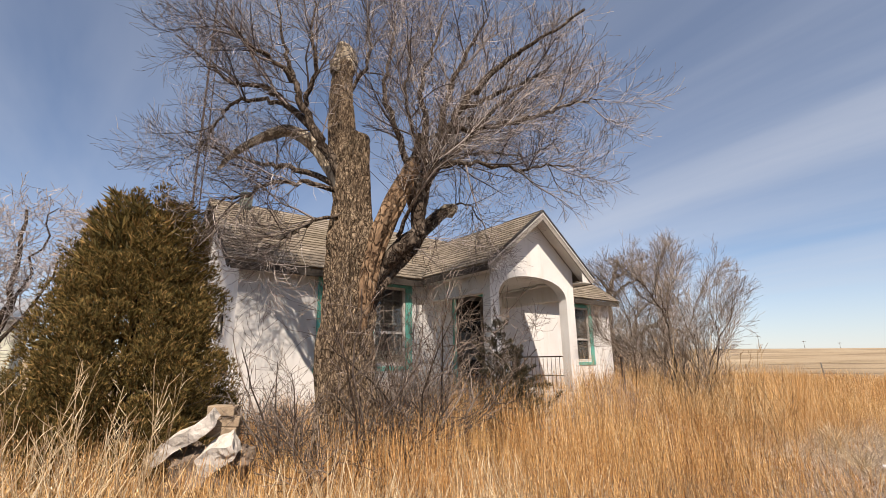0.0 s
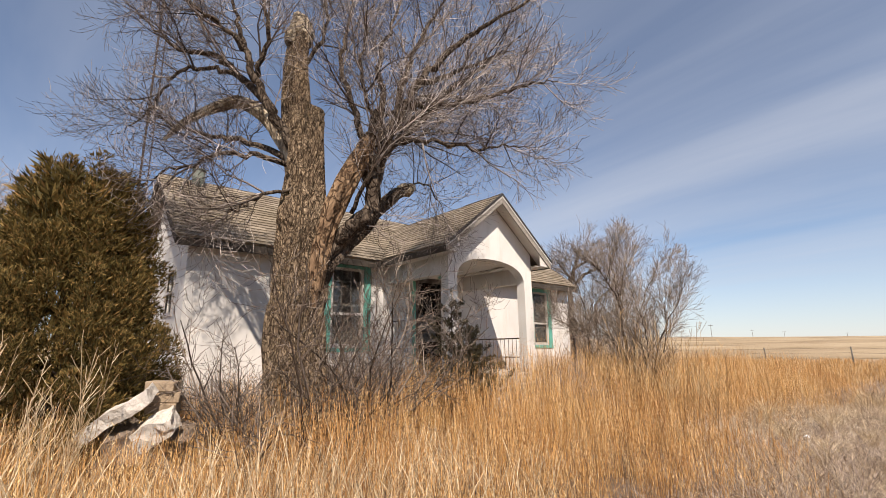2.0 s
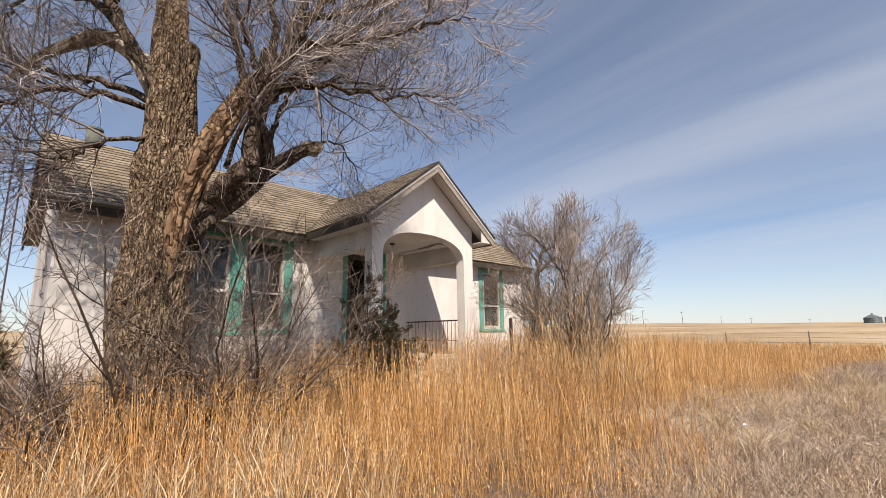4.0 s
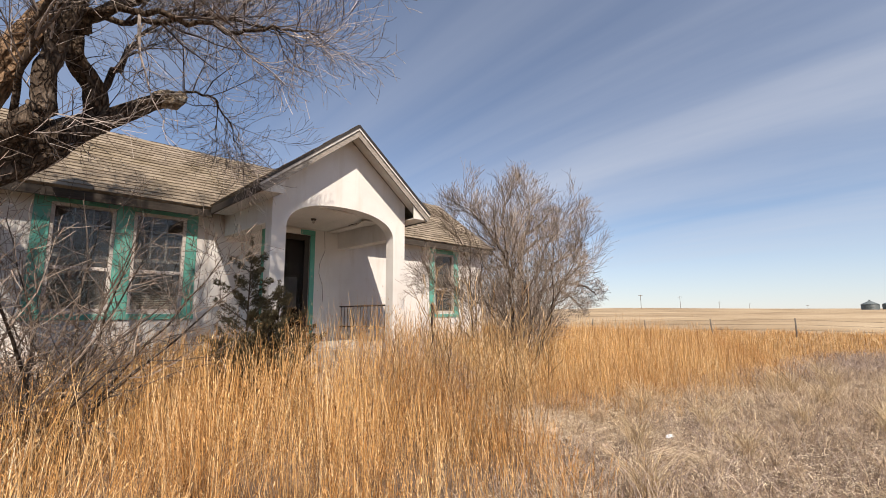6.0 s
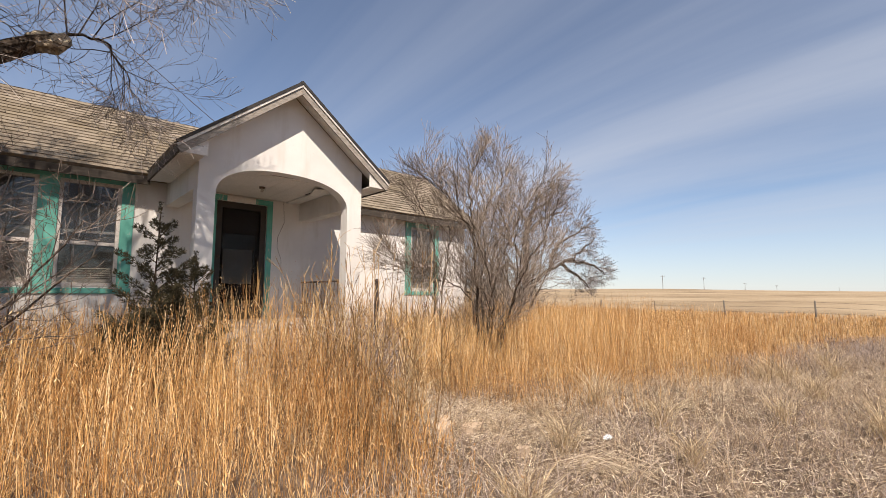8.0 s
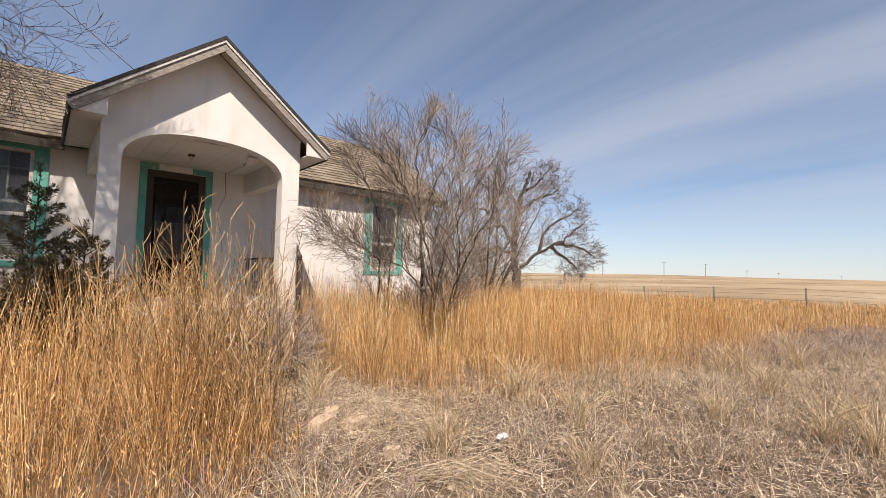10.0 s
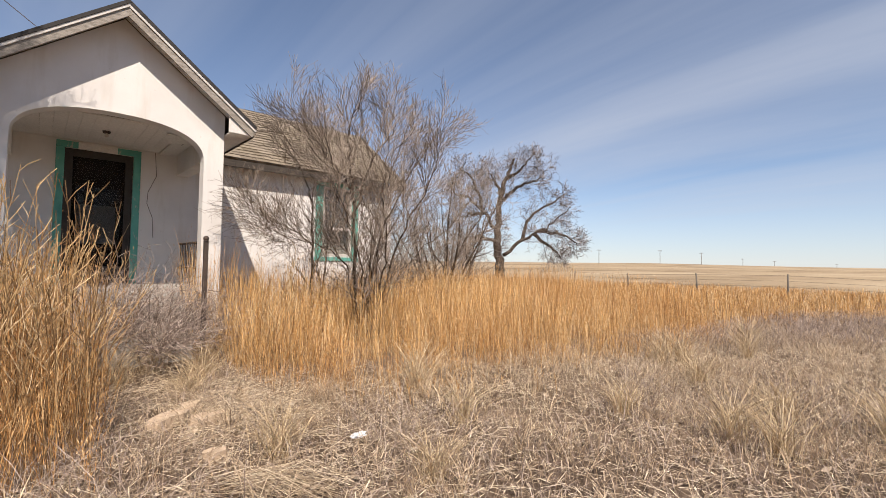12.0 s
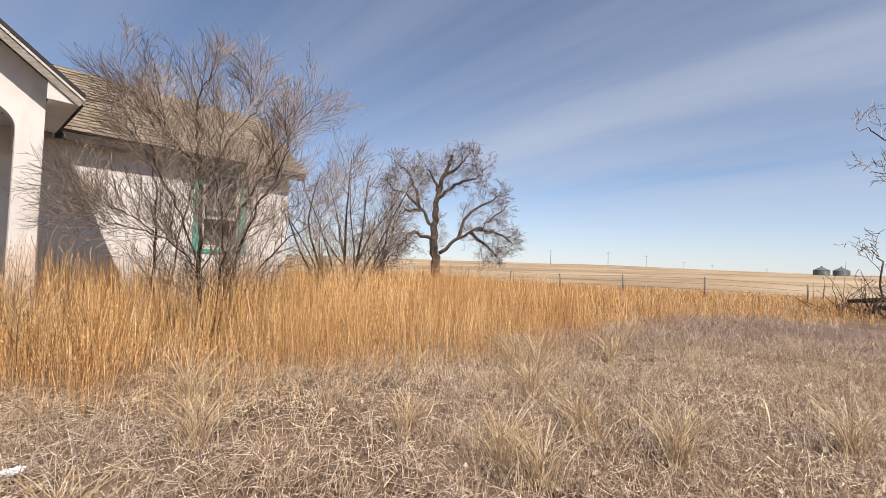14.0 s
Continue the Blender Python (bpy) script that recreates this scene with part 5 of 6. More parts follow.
def young_juniper(at, height, reach, seed):
    rng = np.random.default_rng(seed)
    ob = thing("young_juniper", "young dark juniper by the porch pillar, open and feathery", "tree", at, "young junipers")
    b = Vector(at)
    verts, faces, wood = [], [], []
    top = b + Vector((rng.normal(0, 0.05), rng.normal(0, 0.05), height))
    wood.append(([b, b.lerp(top, 0.5), top], [0.02, 0.012, 0.004], 6))
    spray_cloud(rng, verts, faces, b.lerp(top, 0.8), Vector((0, 0, 1)), height * 0.22, 0.03, 90, 0.035)
    for k in range(34):
        t = 0.16 + 0.74 * k / 34
        w = k * 2.39996 + rng.normal(0, 0.3)
        ln = reach * (1.12 - t) * rng.uniform(0.55, 1.2)
        root = b.lerp(top, t)
        way = Vector((math.cos(w), math.sin(w), rng.uniform(0.35, 0.9))).normalized()
        wood.append(([root, root + way * ln], [0.008, 0.003], 4))
        spray_cloud(rng, verts, faces, root + way * ln * 0.2, way, ln, 0.045, int(50 + 210 * ln), 0.04)
    v, f = tube_data(wood)
    raw_part("trunk", v, f, DARK_BARK, ob)
    tagged(raw_part("foliage", verts, faces, DARK_JUNIPER, ob, "dark scale foliage"), kind="stuff")


big_juniper((-7.05, 0.38, 0), 3.62, 1.3, 31)
young_juniper((-1.9, -0.35, 0), 2.3, 0.75, 32)
young_juniper((-1.45, -0.25, 0), 1.75, 0.75, 33)
young_juniper((-1.7, -0.55, 0), 1.35, 0.85, 34)
young_juniper((-2.1, -0.6, 0), 1.0, 0.7, 35)


# ---- rubble beside the house ----
def rough_slab(label, centre, size, turn, seed, mat, name):
    rng = random.Random(seed)
    bm = bmesh.new()
    bmesh.ops.create_cube(bm, size=1)
    bmesh.ops.subdivide_edges(bm, edges=bm.edges, cuts=11, use_grid_fill=True)
    m = pose(*centre, *turn)
    for v in bm.verts:
        v.co = Vector((v.co.x * size[0], v.co.y * size[1], v.co.z * size[2]))
        shift = Vector((seed, seed, seed))
        v.co += noise.noise_vector(v.co * 4.0 + shift) * min(size) * 0.42 + noise.noise_vector(v.co * 17.0 + shift) * min(size) * 0.1
        v.co = m @ v.co
    return tagged(part(name, bm, mat, None, "", False), label, name.replace("_", " "))


rough_slab("long slab of broken white plaster leaning on a heap", (-6.58, -0.72, 0.75), (0.7, 0.24, 0.11), (14, -34, -36), 1, PLASTER, "plaster_slab")
rough_slab("chunk of fallen white plaster", (-6.28, -0.85, 0.6), (0.36, 0.22, 0.17), (20, -28, -30), 2, PLASTER, "plaster_slab")
rough_slab("low mound of earth and debris under the plaster", (-6.3, -0.62, 0.25), (0.7, 0.45, 0.62), (0, 0, 15), 4, RUBBLE, "rubble_mound")
for k, (dx, dz, t) in enumerate(((0.0, 0.0, 8), (0.02, 0.105, 14), (-0.02, 0.21, 4))):
    bm = boxed(-0.14, 0.14, -0.09, 0.09, -0.05, 0.05, 0.008, 0.006)
    bmesh.ops.transform(bm, matrix=pose(-6.2 + dx, -0.66, 0.76 + dz, 0, 3, t - 40), verts=bm.verts)
    tagged(part("timber_block", bm, BLOCK_WOOD), "weathered brown timber block in a stack", "block", "stack of blocks")


def build_flagstone(x, y, turn, size, seed):
    rng = random.Random(seed)
    bm = bmesh.new()
    pts = []
    for k in range(8):
        w = 2 * math.pi * (k + rng.uniform(-0.3, 0.3)) / 8
        r = size * rng.uniform(0.7, 1.15)
        px, py = r * math.cos(w), r * 0.6 * math.sin(w)
        c, d = math.cos(radians(turn)), math.sin(radians(turn))
        pts.append((x + px * c - py * d, y + px * d + py * c, 0.075 + rng.uniform(-0.006, 0.006)))
    slab(bm, pts, 0.08)
    tagged(part("flagstone", bm, SANDSTONE), "flat tan flagstone sunk in the thatch", "flagstone", "path stones")


for x, y, a, w in ((-0.05, -3.4, 25, 0.15), (0.13, -3.2, 40, 0.1), (0.17, -3.55, 12, 0.14), (0.02, -4.25, 5, 0.07)):
    build_flagstone(x, y, a, w, int(100 * w + a))


def build_litter():
    bm = bmesh.new()
    bmesh.ops.create_icosphere(bm, subdivisions=3, radius=0.09)
    for v in bm.verts:
        v.co = Vector((v.co.x * 1.0, v.co.y * 0.6, v.co.z * 0.32)) * (1 + 0.7 * noise.noise(v.co * 22))
        v.co = v.co * 0.55 + Vector((0.812, -4.539, 0.06))
    k = two_scale("crumpled_white_foil", (0.55, 0.6, 0.66), (0.85, 0.88, 0.9), 12, 60, 0.35, 0.006, spec=0.6)
    tagged(part("crumpled_wrapper", bm, k), "crumpled white and pale blue wrapper on the thatch", "litter")


build_litter()


# ---- fence, poles, bins, shed ----
def build_fence():
    fence = thing("wire_fence", "old barbed wire fence on leaning wooden posts", "fence", (24.3, 1.4, 0))
    rng = random.Random(9)
    spots = []
    for k in range(-7, 13):
        y = 1.45 + 3.72 * k
        x = 24.15 + (0.3 * max(0, k) if k < 6 else 1.8 + 0.45 * (k - 6))
        spots.append((x, y, 1.0 + rng.uniform(-0.08, 0.1), rng.uniform(-0.1, 0.1)))
    for x, y, h, lean in spots:
        g = ground_height(x, y)
        pts = [Vector((x, y, g - 0.2)), Vector((x, y - lean * 0.5, g + h * 0.5)), Vector((x, y - lean, g + h))]
        v, f = tube_data([(pts, [0.042, 0.038, 0.034], 8)])
        raw_part("post", v, f, POLE_WOOD, fence, "", True)
    for level in (0.45, 0.7, 0.93):
        pts = []
        for x, y, h, lean in spots:
            pts.append(Vector((x - 0.06, y - lean * level, ground_height(x, y) + h * level)))
        v, f = tube_data([(pts, [0.006] * len(pts), 3)])
        raw_part("wire", v, f, IRON, fence)


build_fence()


def build_pole(x, y, h):
    g = ground_height(x, y)
    p = thing("utility_pole", "distant wooden utility pole with a crossarm", "utility pole", (x, y, g), "poles on the skyline")
    bm = bmesh.new()
    cylinder(bm, (x, y, g - 0.5), (x, y, g + h), 0.19, 0.14, 10)
    part("pole", bm, POLE_WOOD, p)
    side = Vector((y, -x, 0)).normalized()
    bm = bmesh.new()
    cylinder(bm, Vector((x, y, g + h - 0.5)) - side * 1.5, Vector((x, y, g + h - 0.5)) + side * 1.5, 0.13, 0.13, 8)
    part("crossarm", bm, POLE_WOOD, p)


for d, a, h in ((310, 29.3, 9.5), (350, 22.7, 9.8), (410, 18.6, 9.3), (560, 14.8, 9), (640, 12.1, 9), (760, 7.3, 9)):
    build_pole(d * math.cos(radians(a)), -7 + d * math.sin(radians(a)), h)


def build_bin(x, y, r, h):
    g = ground_height(x, y) - 1.4
    b = thing("grain_bin", "distant corrugated steel grain bin with a conical roof", "grain bin", (x, y, g), "bins on the skyline")
    prof = []
    for k in range(41):
        prof.append((r + (0.05 if k % 2 else 0), g + h * k / 40))
    for name, rows in (("bin_wall", prof), ("bin_roof", [(r * 1.04, g + h), (r * 0.5, g + h + r * 0.28), (0.35, g + h + r * 0.5), (0.35, g + h + r * 0.5 + 0.5)])):
        verts = [Vector((x + q * math.cos(2 * math.pi * s / 32), y + q * math.sin(2 * math.pi * s / 32), z)) for q, z in rows for s in range(32)]
        faces = [(i * 32 + s, i * 32 + (s + 1) % 32, (i + 1) * 32 + (s + 1) % 32, (i + 1) * 32 + s) for i in range(len(rows) - 1) for s in range(32)]
        faces.append(tuple((len(rows) - 1) * 32 + s for s in range(32)))
        raw_part(name, verts, faces, BIN_STEEL, b)


for a, d in ((2.9, 300), (1.45, 306)):
    build_bin(d * math.cos(radians(a)), -7 + d * math.sin(radians(a)), 3.4, 4.0)


def build_shed():
    s = thing("shed", "distant low cream-sided shed behind the juniper", "shed", (-11.5, 14, 0))
    part("wall", boxed(-14.5, -9.2, 13, 17, -0.1, 2.9), SIDING, s)
    boards = [boxed(-14.52, -9.18, 12.965, 12.998, 0.1 + 0.2 * k, 0.1 + 0.2 * k + 0.185, 0.004) for k in range(14)]
    for b in boards:
        part("siding_board", b, SIDING, s)
    bm = bmesh.new()
    slab(bm, [(-14.8, 12.7, 2.88), (-8.9, 12.7, 2.88), (-8.9, 15, 3.7), (-14.8, 15, 3.7)], 0.08)
    slab(bm, [(-14.8, 17.3, 2.88), (-8.9, 17.3, 2.88), (-8.9, 15, 3.7), (-14.8, 15, 3.7)], 0.08)
    part("roof", bm, STEEL, s)


build_shed()


def build_cable():
    pts = []
    a, b = Vector((0.0, 3.4, 4.57)), Vector((-5.93, 4.5, 9.6))
    for k in range(25):
        t = k / 24
        p = a.lerp(b, t)
        p.z -= 0.15 * 4 * t * (1 - t)
        pts.append(p)
    v, f = tube_data([(pts, [0.007] * 25, 5)])
    tagged(raw_part("service_cable", v, f, IRON), "thin black overhead cable running from mast to porch roof", "cable")


build_cable()


def build_brush_heap():
    rng = random.Random(12)
    ob = thing("brush_heap", "grey heap of dead logs and brush in the field", "brush", (20.2, -9.0, 0))
    for k in range(14):
        w = rng.uniform(0, math.pi)
        c = Vector((20.2 + rng.uniform(-0.8, 1.0), -9.2 + rng.uniform(-1.5, 1.1), 0.35 + 0.6 * rng.random()))
        d = Vector((math.cos(w), math.sin(w), rng.uniform(-0.15, 0.2)))
        ln = rng.uniform(0.8, 1.6)
        pts = [c - d * ln, c + Vector((0, 0, rng.uniform(-0.1, 0.1))), c + d * ln]
        v, f = tube_data([(pts, [0.11, 0.1, 0.06], 8)])
        raw_part("log", v, f, DARK_BARK, ob, "", True)
    fine = []
    for k in range(220):
        c = Vector((20.0 + rng.gauss(0, 0.7), -8.9 + rng.gauss(0, 1.1), 0.1))
        p, q = wander(rng, c, Vector((rng.gauss(0, 0.6), rng.gauss(0, 0.6), 0.9)), rng.uniform(0.8, 1.7), 0.018, 5, 0, 0.22)
        fine.append((p, [max(z, 0.006) for z in q], 3))
    v, f = tube_data(fine)
    tagged(raw_part("brushwood", v, f, DARK_TWIG, ob), kind="stuff")


build_brush_heap()


# ---- grass ----
EDGE = [(-30, -4.9), (-4, -4.9), (-2.0, -5.0), (-0.95, -4.9), (-0.45, -4.1), (-0.3, -1.0), (0.75, -0.8), (0.8, -3.5), (2.1, -3.6), (4.5, -4.0), (8.5, -4.4), (12, -4.7), (15, -6.2), (18, -8.6), (40, -14)]
EDGE_X, EDGE_Y = [e[0] for e in EDGE], [e[1] for e in EDGE]


def heights_at(x, y):
    return np.array([ground_height(a, b) for a, b in zip(x, y)])


def wave(x, y, f, s):
    return (np.sin(x * f + s) * np.cos(y * f * 1.3 - s) + np.sin((x + y) * f * 0.7 + 2 * s)) / 2


def in_house(x, y):
    return ((x > -5.6) & (x < 6.1) & (y > 2.36) & (y < 6.7)) | ((x > -1.4) & (x < 1.4) & (y > 0.3) & (y < 2.5)) | ((x > -0.98) & (x < 0.75) & (y > -0.85) & (y < 0.4))


def blades(name, label, x, y, h, width, lean, material, rng, head=1.0, z0=None, category="grass", tilt=None):
    """One object of many upright blades, each a bent tapering strip."""
    n = len(x)
    z = (heights_at(x, y) if z0 is None else z0) - 0.01
    turn = rng.uniform(0, np.pi, n)
    tx, ty = np.cos(turn), np.sin(turn)
    bend = rng.uniform(0, 2 * np.pi, n)
    amount = lean * h * (0.3 + rng.random(n))
    bx, by = np.cos(bend) * amount, np.sin(bend) * amount
    levels = [(0.0, 1.0), (0.55, 0.8), (0.8, head), (1.0, 0.0)]
    lx, ly = (0.0, 0.0) if tilt is None else (tilt[0] * h, tilt[1] * h)
    co = np.zeros((n, 7, 3))
    for i, (t, w) in enumerate(levels):
        cx, cy, cz = x + bx * t * t + lx * t, y + by * t * t + ly * t, z + h * t * (1 - 0.12 * lean * t)
        if i < 3:
            for j, s in ((2 * i, -1), (2 * i + 1, 1)):
                co[:, j] = np.stack((cx + s * tx * width * w / 2, cy + s * ty * width * w / 2, cz), 1)
        else:
            co[:, 6] = np.stack((cx, cy, cz), 1)
    tri = np.array([0, 1, 3, 0, 3, 2, 2, 3, 5, 2, 5, 4, 4, 5, 6])
    idx = (np.arange(n)[:, None] * 7 + tri[None, :]).ravel()
    data = bpy.data.meshes.new(name)
    data.vertices.add(n * 7)
    data.vertices.foreach_set("co", co.ravel())
    data.loops.add(n * 15)
    data.loops.foreach_set("vertex_index", idx.astype(np.int32))
    data.polygons.add(n * 5)
    data.polygons.foreach_set("loop_start", np.arange(0, n * 15, 3, dtype=np.int32))
    data.update()
    data.validate()
    return tagged(mesh_ob(name, data, material), label, category, kind="stuff")


def scatter(rng, x0, x1, y0, y1, per):
    n = int((x1 - x0) * (y1 - y0) * per)
    return rng.uniform(x0, x1, n), rng.uniform(y0, y1, n)


def tussocks(rng, x0, x1, y0, y1, per, stalks, girth, width):
    """Stalks gathered in clumps: place, height factor, lean and width of each."""
    cx, cy = scatter(rng, x0, x1, y0, y1, per)
    n = len(cx)
    tall, lx, ly = rng.uniform(0.62, 1.12, n), rng.normal(0, 0.1, n), rng.normal(0, 0.1, n)
    x, y, tall, lx, ly = [np.repeat(q, stalks) for q in (cx, cy, tall, lx, ly)]
    n = len(x)
    dx, dy = rng.normal(0, girth, n), rng.normal(0, girth, n)
    fan = 0.1 / girth
    return np.stack((x + dx, y + dy, tall, lx + dx * fan * 0.9 + rng.normal(0, 0.05, n), ly + dy * fan * 0.9 + rng.normal(0, 0.05, n), np.full(n, width)))


def seed_heads(x, y, h, lx, ly, per, size, rng):
    """Small spikelets set all round the upper part of each stalk."""
    z = heights_at(x, y)
    x, y, z, h, lx, ly = [np.repeat(q, per) for q in (x, y, z, h, lx, ly)]
    n = len(x)
    t = rng.uniform(0.5, 1.02, n)
    c = np.stack((x + lx * h * t + rng.normal(0, 0.006, n), y + ly * h * t + rng.normal(0, 0.006, n), z + h * t), 1)
    a, ln = rng.uniform(0, 2 * np.pi, n), size * rng.uniform(0.6, 1.5, n)
    d = np.stack((np.cos(a) * 0.5 + lx, np.sin(a) * 0.5 + ly, rng.uniform(0.5, 1.0, n)), 1) * ln[:, None]
    b = rng.uniform(0, 2 * np.pi, n)
    s = np.stack((np.cos(b), np.sin(b), np.zeros(n)), 1) * (ln * 0.085)[:, None]
    co = np.stack((c, c + d * 0.45 + s, c + d, c + d * 0.45 - s), 1).reshape(-1, 3)
    data = bpy.data.meshes.new("grass_seed_heads")
    data.vertices.add(n * 4)
    data.vertices.foreach_set("co", co.ravel())
    data.loops.add(n * 4)
    data.loops.foreach_set("vertex_index", np.arange(n * 4, dtype=np.int32))
    data.polygons.add(n)
    data.polygons.foreach_set("loop_start", np.arange(0, n * 4, 4, dtype=np.int32))
    data.update()
    data.validate()
    tagged(mesh_ob("grass_seed_heads", data, SEED), "feathery dry seed heads on tall orange-tan stalks", "grass", kind="stuff")


def build_tall_grass():
    rng = np.random.default_rng(5)
    x, y, tall, lx, ly, w = np.concatenate([
        tussocks(rng, -9, 9, -5.6, 2.4, 23, 44, 0.09, 0.0028),
        tussocks(rng, 9, 17, -8.5, 6, 13, 22, 0.17, 0.0055),
        tussocks(rng, 6.1, 17, 2.4, 14, 8, 16, 0.2, 0.008),
        tussocks(rng, 17, 30, -13, 22, 6, 16, 0.24, 0.011),
        tussocks(rng, -17, -5.6, -5, 9, 7, 16, 0.2, 0.006),
    ], 1)
    edge = np.interp(x, EDGE_X, EDGE_Y) - 0.25 - 0.4 * (x > 1.2) + 0.5 * wave(x, y, 1.7, 1.0) * (x > 1.2) + 0.25 * wave(x, y, 4.3, 2.0)
    inside = y - edge
    clump = 0.5 + 0.5 * wave(x, y, 3.1, 0.4) * wave(x, y, 0.9, 4.0)
    keep = (inside > 0) & ~in_house(x, y) & (rng.random(len(x)) < np.clip(inside * 0.7 + 0.08, 0, 1) * (0.5 + 0.5 * clump))
    keep &= ((x + 4.75) ** 2 + (y + 0.57) ** 2 > 0.4)
    x, y, tall, lx, ly, w, inside = [q[keep] for q in (x, y, tall, lx, ly, w, inside)]
    n = len(x)
    h = (0.18 + 0.96 * np.clip(inside / 2.7, 0, 1) ** 0.8) * tall * (0.7 + 0.4 * rng.random(n)) + 0.12 * wave(x, y, 2.2, 3.0) + 0.08 * wave(x, y, 5.7, 1.0)
    h = np.where(x < -3.2, h * 0.8, h)
    h = np.where((x > -7.1) & (x < -5.4) & (y > -3.6) & (y < 1.2), h * 0.72, h)
    h = np.where((x > -1.6) & (x < 1.2) & (y > -2.9), h * 1.2, h)
    h *= np.interp(x, (7, 11, 15, 22), (1.0, 0.74, 0.46, 0.36))
    low = rng.random(n) < 0.42
    h = np.maximum(np.where(low, h * rng.uniform(0.2, 0.8, n), h), 0.07)
    up = ~low
    blades("tall_grass", "tall dry orange-tan grass with feathery seed heads", x[up], y[up], h[up], w[up], 0.06, TALL, rng, 1.3, tilt=(lx[up], ly[up]))
    blades("grass_understorey", "shorter bent dry grass leaves among tall stalks", x[low], y[low], h[low], w[low] * 1.15, 0.95, UNDER, rng)
    near = up & (x < 9) & (x > -9) & (rng.random(n) < 0.75)
    seed_heads(x[near], y[near], h[near], lx[near], ly[near], 5, 0.03, rng)
    far = up & (x >= 9)
    seed_heads(x[far], y[far], h[far], lx[far], ly[far], 2, 0.05, rng)


build_tall_grass()


def build_short_grass():
    rng = np.random.default_rng(6)
    x, y = scatter(rng, -5, 9, -9.5, -2.0, 950)
    x2, y2 = scatter(rng, 9, 26, -14, -3.5, 60)
    x3, y3 = scatter(rng, -16, 10, -16, -3.5, 95)
    outer = (x3 < -5) | (x3 > 9) | (y3 < -9.3) | (rng.random(len(x3)) < 0.1)
    x2, y2 = np.concatenate((x2, x3[outer])), np.concatenate((y2, y3[outer]))
    w = np.concatenate((np.full(len(x), 0.0034), np.full(len(x2), 0.01)))
    x, y = np.concatenate((x, x2)), np.concatenate((y, y2))
    edge = np.interp(x, EDGE_X, EDGE_Y) + 0.35 * wave(x, y, 1.7, 1.0)
    patch = wave(x, y, 1.1, 7.0) + 0.6 * wave(x, y, 2.9, 1.0)
    track = np.exp(-((y + 7.0 + 0.05 * x) / 0.9) ** 2) * (x > 8)
    keep = (y < edge + 0.5) & (rng.random(len(x)) < np.clip(0.55 + 0.4 * patch, 0.12, 1) * (1 - 0.85 * track)) & ~in_house(x, y)
    x, y, w = x[keep], y[keep], w[keep]
    h = 0.05 + 0.19 * rng.random(len(x)) ** 1.5 + 0.05 * wave(x, y, 1.9, 2.0)
    blades("short_grass", "short dry tan grass and stubble", x, y, np.maximum(h, 0.04), w, 0.7, SHORT, rng)
    x, y = scatter(rng, -5, 14, -9, -2.0, 460)
    edge = np.interp(x, EDGE_X, EDGE_Y)
    patch = wave(x, y, 0.8, 2.4) + 0.5 * wave(x, y, 2.3, 5.0)
    keep = (y < edge + 0.9) & (patch > -0.2) & ~in_house(x, y)
    x, y = x[keep], y[keep]
    near_edge = np.exp(-((np.interp(x, EDGE_X, EDGE_Y) - 0.5 - y) / 0.9) ** 2)
    blades("dry_weeds", "low twiggy grey-brown dry weeds", x, y, (0.06 + 0.17 * rng.random(len(x))) * (1 + 0.9 * near_edge), 0.0032, 1.0, GREY_WEED, rng, category="weeds")
    x, y = scatter(rng, -6, 11, -10, -1.6, 800)
    edge = np.interp(x, EDGE_X, EDGE_Y)
    fade = np.clip(np.minimum.reduce((x + 6, 11 - x, y + 10)) / 1.5, 0, 1)
    keep = (y < edge + 0.7) & ~in_house(x, y) & (rng.random(len(x)) < fade)
    x, y = x[keep], y[keep]
    n = len(x)
    a, ln, wd = rng.uniform(0, 2 * np.pi, n), rng.uniform(0.02, 0.14, n), rng.uniform(0.002, 0.007, n)
    z = heights_at(x, y) + rng.uniform(0.006, 0.05, n)
    dx, dy = np.cos(a) * ln, np.sin(a) * ln
    px, py = -np.sin(a) * wd / 2, np.cos(a) * wd / 2
    dz = rng.uniform(-0.25, 0.25, n) * ln
    co = np.stack((np.stack((x - px, y - py, z), 1), np.stack((x + px, y + py, z), 1), np.stack((x + dx + px, y + dy + py, z + dz), 1), np.stack((x + dx - px, y + dy - py, z + dz), 1)), 1)
    faces = np.arange(n * 4).reshape(n, 4)
    tagged(raw_part("thatch", co.reshape(-1, 3).tolist(), faces.tolist(), STRAW), "flattened straw and leaf litter on the soil", "thatch", kind="stuff")


build_short_grass()


def build_leaf_litter():
    rng = np.random.default_rng(8)
    x, y = scatter(rng, -4, 10, -9, -2.5, 45)
    keep = y < np.interp(x, EDGE_X, EDGE_Y) + 0.3
    x, y = x[keep], y[keep]
    z = heights_at(x, y)
    verts, faces = [], []
    for a, b, c in zip(x, y, z):
        r, w, lift = rng.uniform(0.012, 0.034), rng.uniform(0, 6.28), rng.uniform(0.01, 0.05)
        u, v = Vector((math.cos(w), math.sin(w), rng.normal(0, 0.35))) * r, Vector((-math.sin(w), math.cos(w), rng.normal(0, 0.35))) * r * 0.6
        m = Vector((a, b, c + lift))
        o = len(verts)
        verts += [m - u, m - v * 0.9, m + u, m + v * 0.9, m + Vector((0, 0, -0.3 * r))]
        faces += [(o, o + 1, o + 4), (o + 1, o + 2, o + 4), (o + 2, o + 3, o + 4), (o + 3, o, o + 4)]
    tagged(raw_part("leaf_litter", verts, faces, LITTER), "curled pale dead leaves scattered on the thatch", "leaves", kind="stuff")


build_leaf_litter()


